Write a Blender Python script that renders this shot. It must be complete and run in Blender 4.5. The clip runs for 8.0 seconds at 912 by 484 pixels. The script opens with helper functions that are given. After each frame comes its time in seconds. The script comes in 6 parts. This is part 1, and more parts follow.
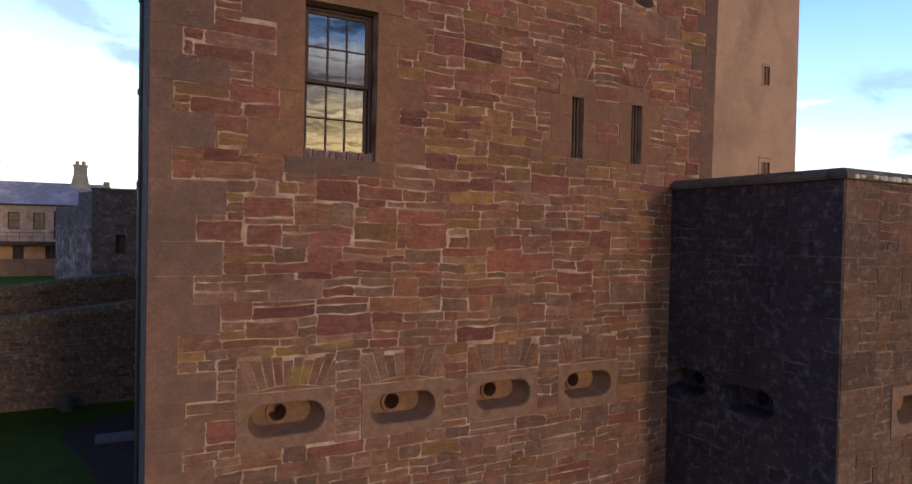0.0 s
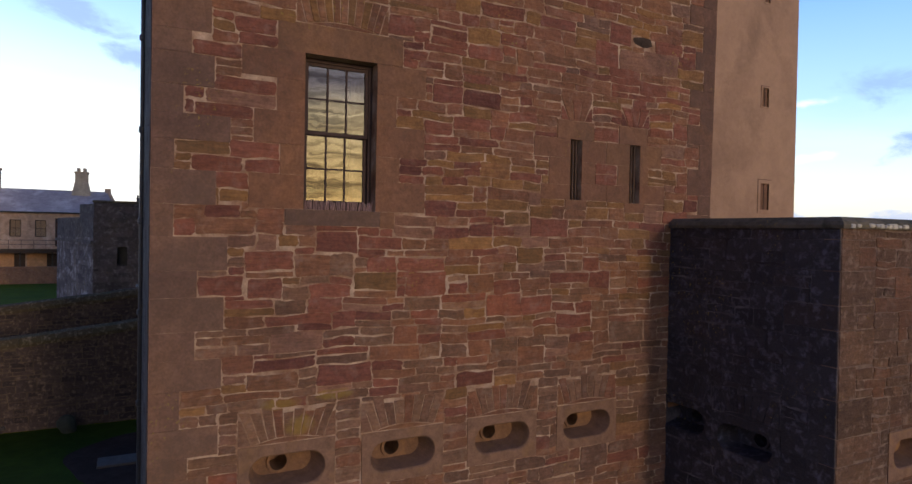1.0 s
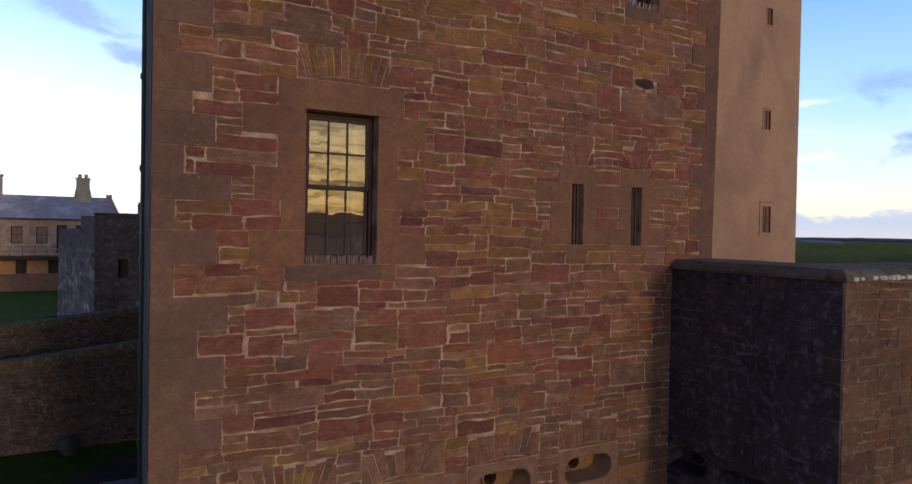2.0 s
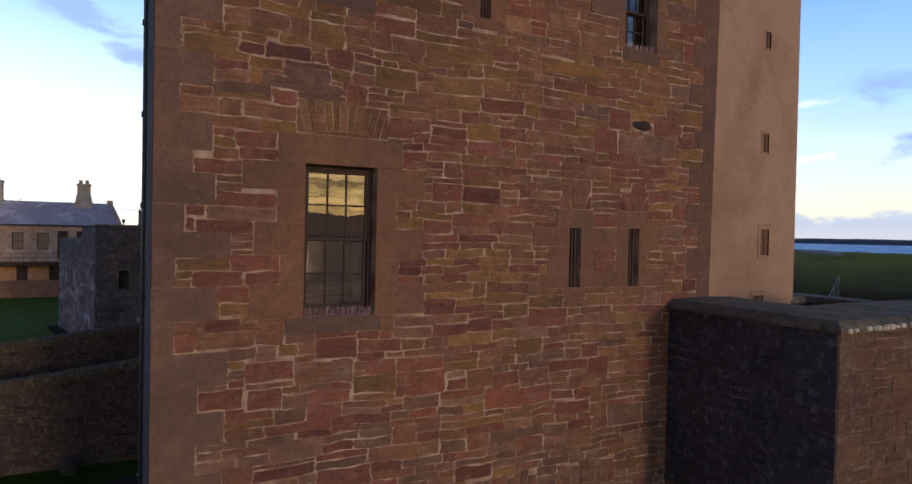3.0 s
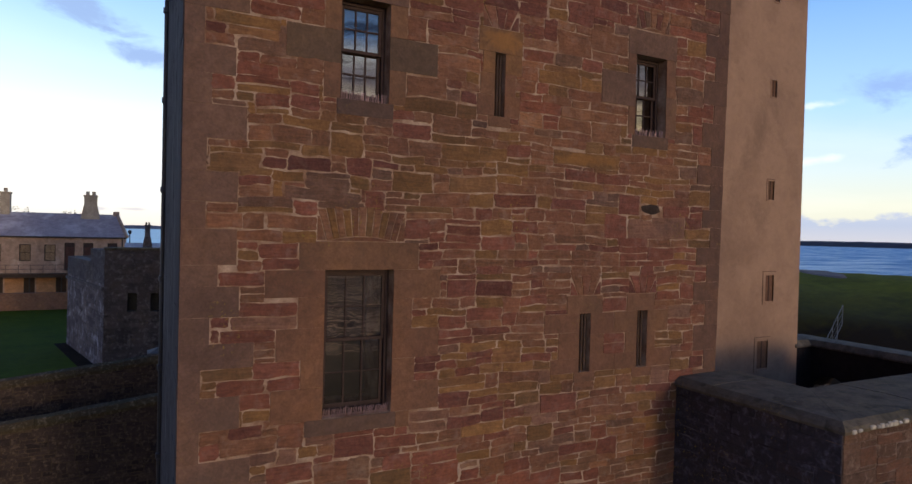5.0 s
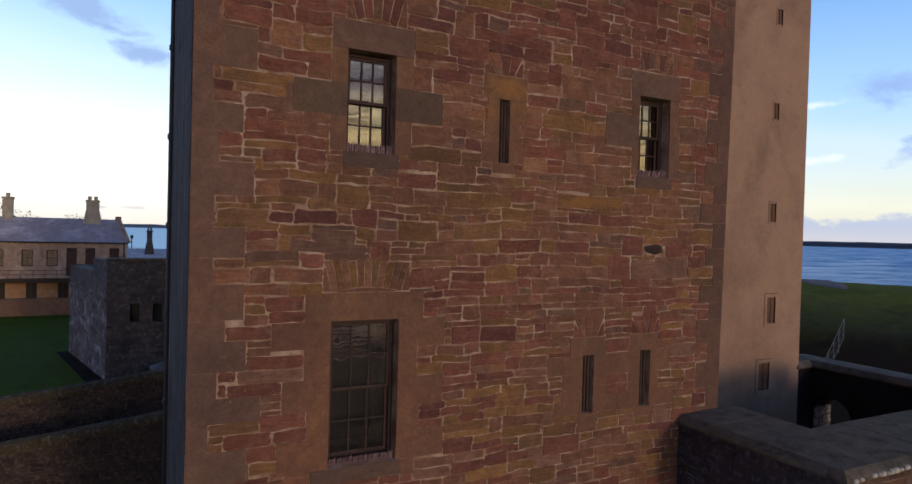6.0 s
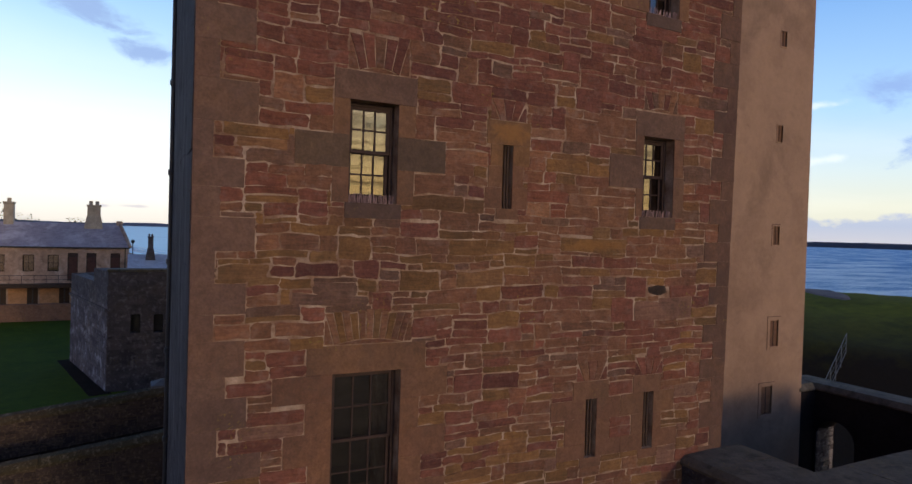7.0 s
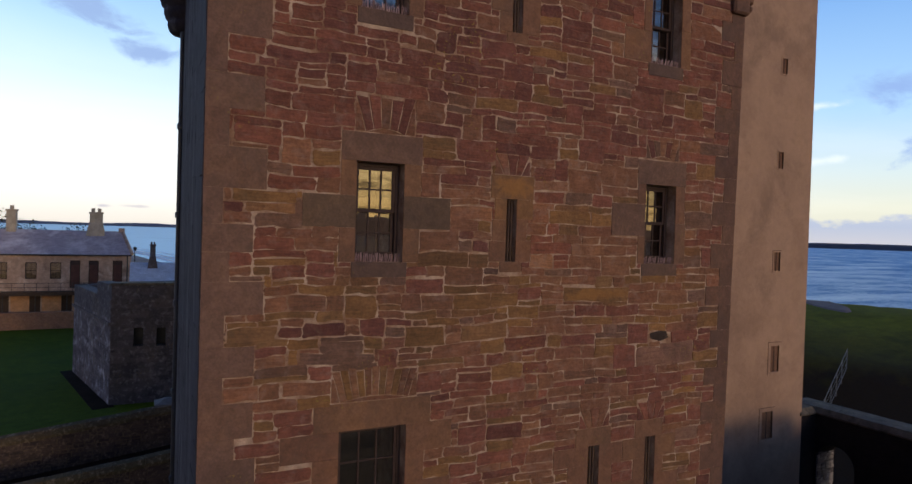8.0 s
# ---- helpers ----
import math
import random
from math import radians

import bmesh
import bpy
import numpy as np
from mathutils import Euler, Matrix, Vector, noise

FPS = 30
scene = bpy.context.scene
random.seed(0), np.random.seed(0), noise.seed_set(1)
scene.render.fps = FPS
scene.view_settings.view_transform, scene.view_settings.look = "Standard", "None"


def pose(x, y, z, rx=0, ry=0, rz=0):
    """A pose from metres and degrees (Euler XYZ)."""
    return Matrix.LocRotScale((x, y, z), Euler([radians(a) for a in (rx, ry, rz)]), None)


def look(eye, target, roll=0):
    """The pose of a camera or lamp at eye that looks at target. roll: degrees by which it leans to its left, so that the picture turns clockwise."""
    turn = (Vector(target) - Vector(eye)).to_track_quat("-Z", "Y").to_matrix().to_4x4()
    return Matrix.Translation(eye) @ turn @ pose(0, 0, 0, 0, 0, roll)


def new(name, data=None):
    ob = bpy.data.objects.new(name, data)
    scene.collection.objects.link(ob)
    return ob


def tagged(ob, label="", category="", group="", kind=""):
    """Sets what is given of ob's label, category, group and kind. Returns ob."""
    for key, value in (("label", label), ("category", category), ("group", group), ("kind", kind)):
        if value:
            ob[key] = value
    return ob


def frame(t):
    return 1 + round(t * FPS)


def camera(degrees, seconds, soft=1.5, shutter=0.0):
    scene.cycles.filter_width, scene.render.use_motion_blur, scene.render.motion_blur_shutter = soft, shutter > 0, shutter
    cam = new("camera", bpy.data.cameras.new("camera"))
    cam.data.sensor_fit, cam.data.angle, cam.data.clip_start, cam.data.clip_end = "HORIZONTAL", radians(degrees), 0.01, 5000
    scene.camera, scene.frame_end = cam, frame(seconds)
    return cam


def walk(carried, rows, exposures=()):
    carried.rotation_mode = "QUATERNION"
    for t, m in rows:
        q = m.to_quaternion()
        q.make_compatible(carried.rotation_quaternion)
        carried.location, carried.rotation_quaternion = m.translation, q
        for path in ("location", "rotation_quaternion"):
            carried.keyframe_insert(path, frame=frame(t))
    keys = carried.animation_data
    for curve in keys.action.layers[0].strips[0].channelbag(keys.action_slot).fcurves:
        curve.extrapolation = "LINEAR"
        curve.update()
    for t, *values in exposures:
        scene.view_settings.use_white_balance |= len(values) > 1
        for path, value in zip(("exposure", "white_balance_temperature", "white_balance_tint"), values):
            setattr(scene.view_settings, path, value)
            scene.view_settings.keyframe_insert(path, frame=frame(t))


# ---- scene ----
cam = camera(72.0, 8.0)
PATH = [
    (0.0, (-2.093, -8.458, 6.937), (2.553, 0.396, 6.786), 1.11),
    (0.5, (-2.078, -8.524, 7.291), (2.556, 0.336, 7.143), 1.08),
    (1.0, (-2.105, -8.514, 7.636), (2.527, 0.347, 7.491), 1.03),
    (1.5, (-2.107, -8.495, 8.014), (2.517, 0.370, 7.862), 1.01),
    (2.0, (-2.101, -8.471, 8.395), (2.517, 0.398, 8.245), 1.04),
    (3.5, (-2.129, -8.599, 9.483), (2.473, 0.277, 9.338), 1.21),
    (4.0, (-2.205, -8.641, 9.848), (2.383, 0.243, 9.711), 1.27),
    (4.5, (-2.311, -8.651, 10.224), (2.266, 0.239, 10.085), 1.36),
    (6.0, (-2.490, -8.670, 11.336), (2.067, 0.230, 11.181), 1.54),
    (6.5, (-2.497, -8.638, 11.717), (2.051, 0.267, 11.555), 1.64),
    (7.0, (-2.485, -8.566, 12.081), (2.058, 0.341, 11.916), 1.70),
    (7.5, (-2.521, -8.562, 12.491), (2.017, 0.347, 12.325), 1.75),
    (8.0, (-2.612, -8.636, 12.923), (1.919, 0.277, 12.764), 1.76),
]
walk(cam, [(t, look(eye, target, roll)) for t, eye, target, roll in PATH], [(0.0, -0.01), (1.0, -0.27), (2.0, -0.38), (5.0, -0.49), (8.0, -0.60)])

# ---- light ----
SUN_AZ = math.atan2(0.165, -0.986)
SUN_EL = radians(6.5)
sun_way = Vector((math.sin(SUN_AZ) * math.cos(SUN_EL), math.cos(SUN_AZ) * math.cos(SUN_EL), math.sin(SUN_EL)))
sun = new("sun", bpy.data.lights.new("sun", "SUN"))
sun.data.energy, sun.data.angle, sun.data.color = 1.22, radians(6), (1.0, 0.755, 0.555)
sun.matrix_world = look((0, 0, 40), Vector((0, 0, 40)) - sun_way)


GLOW = 3.75


def nodes_of(tree):
    tree.nodes.clear()
    return tree.nodes, tree.links


def maths(N, L, op, a, b=None, clamp=False):
    n = N.new("ShaderNodeMath")
    n.operation, n.use_clamp = op, clamp
    for i, v in enumerate((a, b)):
        if v is None:
            continue
        if isinstance(v, (int, float)):
            n.inputs[i].default_value = v
        else:
            L.new(v, n.inputs[i])
    return n.outputs[0]


def ramp(N, L, fac, stops, interp="LINEAR"):
    n = N.new("ShaderNodeValToRGB")
    n.color_ramp.interpolation = interp
    e = n.color_ramp.elements
    while len(e) < len(stops):
        e.new(0.5)
    for el, (p, c) in zip(e, stops):
        el.position = p
        el.color = (*c, 1) if len(c) == 3 else c
    L.new(fac, n.inputs[0])
    return n.outputs[0]


def mixed(N, L, fac, a, b, mode="MIX"):
    n = N.new("ShaderNodeMix")
    n.data_type, n.blend_type = "RGBA", mode
    for i, v in ((0, fac), (6, a), (7, b)):
        if isinstance(v, (int, float)):
            n.inputs[i].default_value = v
        elif isinstance(v, tuple):
            n.inputs[i].default_value = (*v, 1)
        else:
            L.new(v, n.inputs[i])
    return n.outputs[2]


def noise_tex(N, L, vec, scale, detail=4.0, rough=0.55, distort=0.0):
    n = N.new("ShaderNodeTexNoise")
    n.inputs["Scale"].default_value = scale
    n.inputs["Detail"].default_value = detail
    n.inputs["Roughness"].default_value = rough
    n.inputs["Distortion"].default_value = distort
    L.new(vec, n.inputs["Vector"])
    return n.outputs[0]


def grey(v):
    return (v, v, v)


world = bpy.data.worlds.new("evening_sky")
scene.world = world
world.use_nodes = True
N, L = nodes_of(world.node_tree)
out = N.new("ShaderNodeOutputWorld")
bg = N.new("ShaderNodeBackground")
L.new(bg.outputs[0], out.inputs[0])
sky = N.new("ShaderNodeTexSky")
sky.sky_type, sky.sun_disc = "NISHITA", False
sky.sun_elevation, sky.sun_rotation = SUN_EL, SUN_AZ
sky.air_density, sky.dust_density, sky.ozone_density = 1.0, 1.2, 2.0
tc = N.new("ShaderNodeTexCoord")
sep = N.new("ShaderNodeSeparateXYZ")
L.new(tc.outputs["Generated"], sep.inputs[0])
dx, dy, dz = sep.outputs
clear = mixed(N, L, 1.0, sky.outputs[0], (0.108, 0.090, 0.112), "MULTIPLY")
# thin bright veil, densest low down in the direction of the open sea
side = maths(N, L, "ADD", maths(N, L, "MULTIPLY", dx, -0.42), maths(N, L, "MULTIPLY", dy, 0.91))
side_f = ramp(N, L, maths(N, L, "MULTIPLY", maths(N, L, "ADD", side, 1), 0.5), [(0.50, grey(0.0)), (0.66, grey(0.18)), (0.86, grey(0.62)), (0.97, grey(1.0))])
up_f = ramp(N, L, dz, [(0.0, grey(1.0)), (0.15, grey(0.86)), (0.28, grey(0.50)), (0.42, grey(0.22)), (0.8, grey(0.0))])
blue = ramp(N, L, dz, [(0.0, (1.25, 1.20, 1.02)), (0.05, (1.34, 1.36, 1.13)), (0.10, (1.12, 1.34, 1.40)), (0.18, (0.70, 1.12, 1.62)), (0.40, (0.16, 0.50, 1.28)), (0.9, (0.02, 0.07, 0.22))])
front_f = ramp(N, L, maths(N, L, "MULTIPLY", maths(N, L, "ADD", dy, 1), 0.5), [(0.42, grey(0.15)), (0.62, grey(1.0))])
col = mixed(N, L, front_f, clear, blue)
# evening violet away to landward
dusk = ramp(N, L, maths(N, L, "MULTIPLY", maths(N, L, "SUBTRACT", 1.0, dx), 0.5), [(0.60, grey(0.0)), (0.85, grey(1.0))])
col = mixed(N, L, dusk, col, mixed(N, L, 1.0, col, (1.08, 0.90, 1.12), "MULTIPLY"))
# sunset glow low behind the clouds
glow_d = maths(N, L, "ADD", maths(N, L, "MULTIPLY", dx, 0.25), maths(N, L, "MULTIPLY", dy, -0.968))
glow_f = ramp(N, L, glow_d, [(0.15, grey(0.0)), (0.65, grey(0.45)), (0.95, grey(1.0))])
streak_at = N.new("ShaderNodeCombineXYZ")
L.new(maths(N, L, "MULTIPLY", dx, 3.0), streak_at.inputs[0])
L.new(maths(N, L, "MULTIPLY", dy, 3.0), streak_at.inputs[1])
L.new(maths(N, L, "MULTIPLY", dz, 62.0), streak_at.inputs[2])
streak = noise_tex(N, L, streak_at.outputs[0], 1.5, 6, 0.6, 0.6)
glow_col = ramp(N, L, dz, [(0.0, (0.95, 0.62, 0.24)), (0.06, (0.95, 0.68, 0.31)), (0.13, (0.86, 0.68, 0.38)), (0.185, (0.80, 0.69, 0.49)), (0.208, (0.46, 0.42, 0.40)), (0.226, (0.20, 0.19, 0.25)), (0.242, (0.24, 0.24, 0.31)), (0.262, (0.46, 0.50, 0.58)), (0.29, (0.13, 0.25, 0.54)), (0.6, (0.035, 0.08, 0.18))])
glow_col = mixed(N, L, 1.0, glow_col, ramp(N, L, streak, [(0.36, (0.30, 0.29, 0.31)), (0.46, (0.72, 0.71, 0.70)), (0.56, grey(1.15))]), "MULTIPLY")
glow_col = mixed(N, L, 1.0, glow_col, grey(GLOW), "MULTIPLY")
col = mixed(N, L, glow_f, col, glow_col)
flat = N.new("ShaderNodeCombineXYZ")
lift = maths(N, L, "ADD", maths(N, L, "ABSOLUTE", dz), 0.13)
L.new(maths(N, L, "DIVIDE", dx, lift), flat.inputs[0])
L.new(maths(N, L, "DIVIDE", dy, lift), flat.inputs[1])
cl = noise_tex(N, L, flat.outputs[0], 0.75, 6, 0.55, 0.4)
cl_white = ramp(N, L, cl, [(0.48, grey(0.0)), (0.64, grey(1.0))])
veil = maths(N, L, "MULTIPLY", side_f, up_f, True)
veil = maths(N, L, "ADD", veil, maths(N, L, "MULTIPLY", maths(N, L, "MULTIPLY", cl_white, up_f), 0.12), True)
veil_col = ramp(N, L, dz, [(0.0, (1.48, 1.38, 1.24)), (0.04, (1.72, 1.68, 1.56)), (0.10, (1.75, 1.78, 1.80)), (0.17, (1.55, 1.75, 1.9)), (0.26, (1.12, 1.58, 1.9)), (0.34, (0.8, 1.35, 1.9))])
col = mixed(N, L, maths(N, L, "MULTIPLY", veil, front_f), col, veil_col)
# small grey clouds and a low bank over the horizon
cl2 = noise_tex(N, L, flat.outputs[0], 1.7, 5, 0.6, 0.3)
cl_grey = maths(N, L, "MULTIPLY", ramp(N, L, cl2, [(0.55, grey(0.0)), (0.66, grey(0.8))]), maths(N, L, "SUBTRACT", 1.0, front_f))
col = mixed(N, L, cl_grey, col, mixed(N, L, 1.0, col, (0.45, 0.55, 0.68), "MULTIPLY"))
low = N.new("ShaderNodeCombineXYZ")
L.new(maths(N, L, "MULTIPLY", dx, 9.0), low.inputs[0])
L.new(maths(N, L, "MULTIPLY", dy, 9.0), low.inputs[1])
L.new(maths(N, L, "MULTIPLY", dz, 18.0), low.inputs[2])
bank = noise_tex(N, L, low.outputs[0], 1.6, 5, 0.6)
bank_top = maths(N, L, "ADD", maths(N, L, "MULTIPLY", bank, 0.060), 0.006)
bank_f = ramp(N, L, maths(N, L, "MULTIPLY", maths(N, L, "SUBTRACT", bank_top, dz), 40.0), [(0.0, grey(0.0)), (0.22, grey(1.0))])
bank_f = maths(N, L, "MULTIPLY", maths(N, L, "MULTIPLY", bank_f, front_f), ramp(N, L, dx, [(0.55, grey(0.0)), (0.75, grey(0.85))]))
bank_col = ramp(N, L, dz, [(0.0, (0.96, 0.96, 1.10)), (0.025, (0.72, 0.84, 1.16)), (0.05, (0.95, 1.02, 1.25))])
col = mixed(N, L, bank_f, col, bank_col)


def cloud(sky_col, way, wide, tall, tint, strength, rise=0.0):
    """One soft torn cloud round a direction of the sky."""
    c = Vector(way).normalized()
    e = Vector((c.y, -c.x, 0)).normalized()
    dot = N.new("ShaderNodeVectorMath")
    dot.operation = "DOT_PRODUCT"
    L.new(tc.outputs["Generated"], dot.inputs[0])
    dot.inputs[1].default_value = e
    across = dot.outputs["Value"]
    up = maths(N, L, "SUBTRACT", maths(N, L, "SUBTRACT", dz, c.z), maths(N, L, "MULTIPLY", across, rise))
    p, q = maths(N, L, "DIVIDE", across, wide), maths(N, L, "DIVIDE", up, tall)
    dist = maths(N, L, "SQRT", maths(N, L, "ADD", maths(N, L, "MULTIPLY", p, p), maths(N, L, "MULTIPLY", q, q)))
    torn = maths(N, L, "SUBTRACT", maths(N, L, "MULTIPLY", wisps, 3.4), 1.7)
    f = maths(N, L, "ADD", maths(N, L, "SUBTRACT", 1.0, dist), torn)
    ahead = N.new("ShaderNodeVectorMath")
    ahead.operation = "DOT_PRODUCT"
    L.new(tc.outputs["Generated"], ahead.inputs[0])
    ahead.inputs[1].default_value = c
    f = maths(N, L, "MULTIPLY", ramp(N, L, f, [(-0.0, grey(0.0)), (1.0, grey(strength))], "EASE"), maths(N, L, "GREATER_THAN", ahead.outputs["Value"], 0.5))
    return mixed(N, L, f, sky_col, tint)


wisp_at = N.new("ShaderNodeMapping")
wisp_at.inputs["Scale"].default_value = (12.0, 12.0, 26.0)
L.new(tc.outputs["Generated"], wisp_at.inputs[0])
wisps = noise_tex(N, L, wisp_at.outputs[0], 1.0, 6, 0.62, 0.5)
col = cloud(col, (0.012, 0.972, 0.238), 0.055, 0.030, (0.50, 0.72, 1.25), 0.85, -0.35)
col = cloud(col, (-0.070, 0.958, 0.282), 0.10, 0.022, (0.52, 0.74, 1.25), 0.85, -0.30)
col = cloud(col, (0.872, 0.455, 0.203), 0.130, 0.026, (0.50, 0.76, 1.36), 0.9, -0.10)
col = cloud(col, (0.895, 0.42, 0.134), 0.060, 0.026, (0.46, 0.70, 1.32), 0.95, 0.25)
col = cloud(col, (0.822, 0.540, 0.186), 0.055, 0.0095, (1.6, 1.7, 1.75), 0.8, 0.06)
col = cloud(col, (0.83, 0.546, 0.112), 0.060, 0.0085, (1.6, 1.7, 1.75), 0.75, 0.10)
col = cloud(col, (-0.044, 0.9988, 0.0215), 0.016, 0.0035, (0.95, 0.92, 1.05), 0.8)
col = cloud(col, (-0.001, 0.9988, 0.0225), 0.020, 0.0025, (1.05, 1.0, 1.08), 0.7)
L.new(col, bg.inputs[0])
bg.inputs[1].default_value = 1.0

# ---- materials ----


YELLOW, OCHRE = (0.27, 0.185, 0.035), (0.33, 0.155, 0.045)
LICHEN = ((0.0, 4.98, 0.28, 0.17, YELLOW), (-0.25, 5.3, 0.35, 0.10, YELLOW), (0.45, 5.35, 0.3, 0.09, YELLOW), (2.80, 13.66, 0.42, 0.20, OCHRE), (4.5, 11.9, 0.75, 0.14, OCHRE))


def material(name, colours, rough=0.85, scale=1.2, fine=35.0, bump=0.3, metal=0.0, per_piece=False, stain=None, stain_scale=0.5, spread=0.35, spec=0.3, bump_scale=None, stain_amount=0.65, bedded=False, weathered=False, streaked=False, rough_growth=False, grain_amount=1.0):
    """A weathered surface: colours by piece or by broad noise, fine grain, stains and relief."""
    m = bpy.data.materials.new(name)
    m.use_nodes = True
    N, L = nodes_of(m.node_tree)
    o = N.new("ShaderNodeOutputMaterial")
    b = N.new("ShaderNodeBsdfPrincipled")
    L.new(b.outputs[0], o.inputs[0])
    t = N.new("ShaderNodeTexCoord").outputs["Object"]
    broad = noise_tex(N, L, t, scale, 5, 0.6)
    if per_piece:
        info, geo = N.new("ShaderNodeObjectInfo"), N.new("ShaderNodeNewGeometry")
        r = maths(N, L, "FRACT", maths(N, L, "ADD", info.outputs["Random"], geo.outputs["Random Per Island"]))
        f = maths(N, L, "ADD", maths(N, L, "MULTIPLY", r, 0.8), maths(N, L, "MULTIPLY", broad, 0.2), True)
    else:
        f = ramp(N, L, broad, [(0.5 - spread / 2, grey(0.0)), (0.5 + spread / 2, grey(1.0))])
    k = len(colours) - 1
    c = ramp(N, L, f, [(i / max(k, 1), col) for i, col in enumerate(colours)])
    if per_piece and bedded:
        tone = maths(N, L, "FRACT", maths(N, L, "MULTIPLY", r, 7.31))
        c = mixed(N, L, 1.0, c, ramp(N, L, tone, [(0.0, grey(0.82)), (0.25, grey(0.95)), (0.75, grey(1.05)), (1.0, grey(1.22))]), "MULTIPLY")
    grain = noise_tex(N, L, t, fine, 6, 0.65)
    c = mixed(N, L, 1.0, c, ramp(N, L, grain, [(0.25, grey(1 - 0.28 * grain_amount)), (0.75, grey(1 + 0.22 * grain_amount))]), "MULTIPLY")
    blotch = noise_tex(N, L, t, fine * 0.18, 5, 0.6, 0.5)
    c = mixed(N, L, 1.0, c, ramp(N, L, blotch, [(0.3, grey(1 - 0.22 * grain_amount)), (0.7, grey(1 + 0.15 * grain_amount))]), "MULTIPLY")
    if bedded:
        mp = N.new("ShaderNodeMapping")
        mp.inputs["Scale"].default_value = (3.0, 3.0, 26.0)
        L.new(t, mp.inputs[0])
        beds = noise_tex(N, L, mp.outputs[0], 1.0, 6, 0.7, 0.6)
        c = mixed(N, L, 1.0, c, ramp(N, L, beds, [(0.30, grey(0.70)), (0.5, grey(1.0)), (0.72, grey(1.25))]), "MULTIPLY")
    if bedded or weathered:
        weather = noise_tex(N, L, t, 0.42, 5, 0.6, 0.7)
        c = mixed(N, L, 1.0, c, ramp(N, L, weather, [(0.32, (0.74, 0.76, 0.80)), (0.5, (1.0, 1.0, 0.98)), (0.68, (1.16, 1.10, 0.92))]), "MULTIPLY")
        specks = noise_tex(N, L, t, 17.0, 3, 0.7)
        zone = noise_tex(N, L, t, 0.8, 3, 0.5)
        lichen = maths(N, L, "MULTIPLY", ramp(N, L, specks, [(0.60, grey(0.0)), (0.66, grey(1.0))]), ramp(N, L, zone, [(0.58, grey(0.0)), (0.66, grey(0.8))]))
        c = mixed(N, L, lichen, c, (0.30, 0.22, 0.05))
        spx = N.new("ShaderNodeSeparateXYZ")
        L.new(t, spx.inputs[0])
        for cx, cz, rx, rz, growth in LICHEN:
            p, q = maths(N, L, "DIVIDE", maths(N, L, "SUBTRACT", spx.outputs[0], cx), rx), maths(N, L, "DIVIDE", maths(N, L, "SUBTRACT", spx.outputs[2], cz), rz)
            far = maths(N, L, "ADD", maths(N, L, "MULTIPLY", p, p), maths(N, L, "MULTIPLY", q, q))
            patch = maths(N, L, "SUBTRACT", maths(N, L, "MULTIPLY", blotch, 2.4), far)
            c = mixed(N, L, ramp(N, L, patch, [(0.35, grey(0.0)), (1.0, grey(0.6))]), c, growth)
    if stain:
        at = t
        if streaked:
            mp = N.new("ShaderNodeMapping")
            mp.inputs["Scale"].default_value = (4.0, 4.0, 0.55)
            L.new(t, mp.inputs[0])
            at = mp.outputs[0]
        s = noise_tex(N, L, at, stain_scale, 6, 0.65, 0.35)
        c = mixed(N, L, maths(N, L, "MULTIPLY", ramp(N, L, s, [(0.52, grey(0.0)), (0.68, grey(1.0))]), stain_amount), c, stain)
    # brown lower bank, its shade painted in as a near-black zone
    if rough_growth:
        sp = N.new("ShaderNodeSeparateXYZ")
        L.new(t, sp.inputs[0])
        along = maths(N, L, "ADD", maths(N, L, "MULTIPLY", sp.outputs[0], 0.86), maths(N, L, "MULTIPLY", sp.outputs[1], 0.5))
        along = maths(N, L, "ADD", along, maths(N, L, "MULTIPLY", broad, 14.0))
        zone = ramp(N, L, maths(N, L, "MULTIPLY", maths(N, L, "SUBTRACT", along, 20.0), 0.02), [(0.10, grey(0.0)), (0.16, grey(1.0)), (0.40, grey(1.0)), (0.60, grey(0.0))])
        c = mixed(N, L, zone, c, mixed(N, L, grain, (0.013, 0.010, 0.007), (0.032, 0.022, 0.013)))
    L.new(c, b.inputs["Base Color"])
    b.inputs["Metallic"].default_value = metal
    b.inputs["Specular IOR Level"].default_value = spec
    rv = ramp(N, L, grain, [(0.2, grey(max(0.02, rough - 0.1))), (0.8, grey(min(1.0, rough + 0.1)))])
    L.new(rv, b.inputs["Roughness"])
    if bump:
        bn = N.new("ShaderNodeBump")
        bn.inputs["Strength"].default_value = bump
        bn.inputs["Distance"].default_value = 0.02
        h = noise_tex(N, L, t, bump_scale or fine * 0.6, 7, 0.62)
        if bedded:
            h = maths(N, L, "ADD", h, maths(N, L, "MULTIPLY", beds, 0.6))
        L.new(h, bn.inputs["Height"])
        L.new(bn.outputs[0], b.inputs["Normal"])
    return m


SMEAR = (0.30, 0.205, 0.165)


def sandstone(name, colours, stain=SMEAR, stain_scale=5.0, stain_amount=0.35):
    return material(name, [(r, g * 0.965, b * 1.03) for r, g, b in colours], 0.9, 0.7, 22, 1.3, per_piece=True, stain=stain, stain_scale=stain_scale, stain_amount=stain_amount, bedded=True)


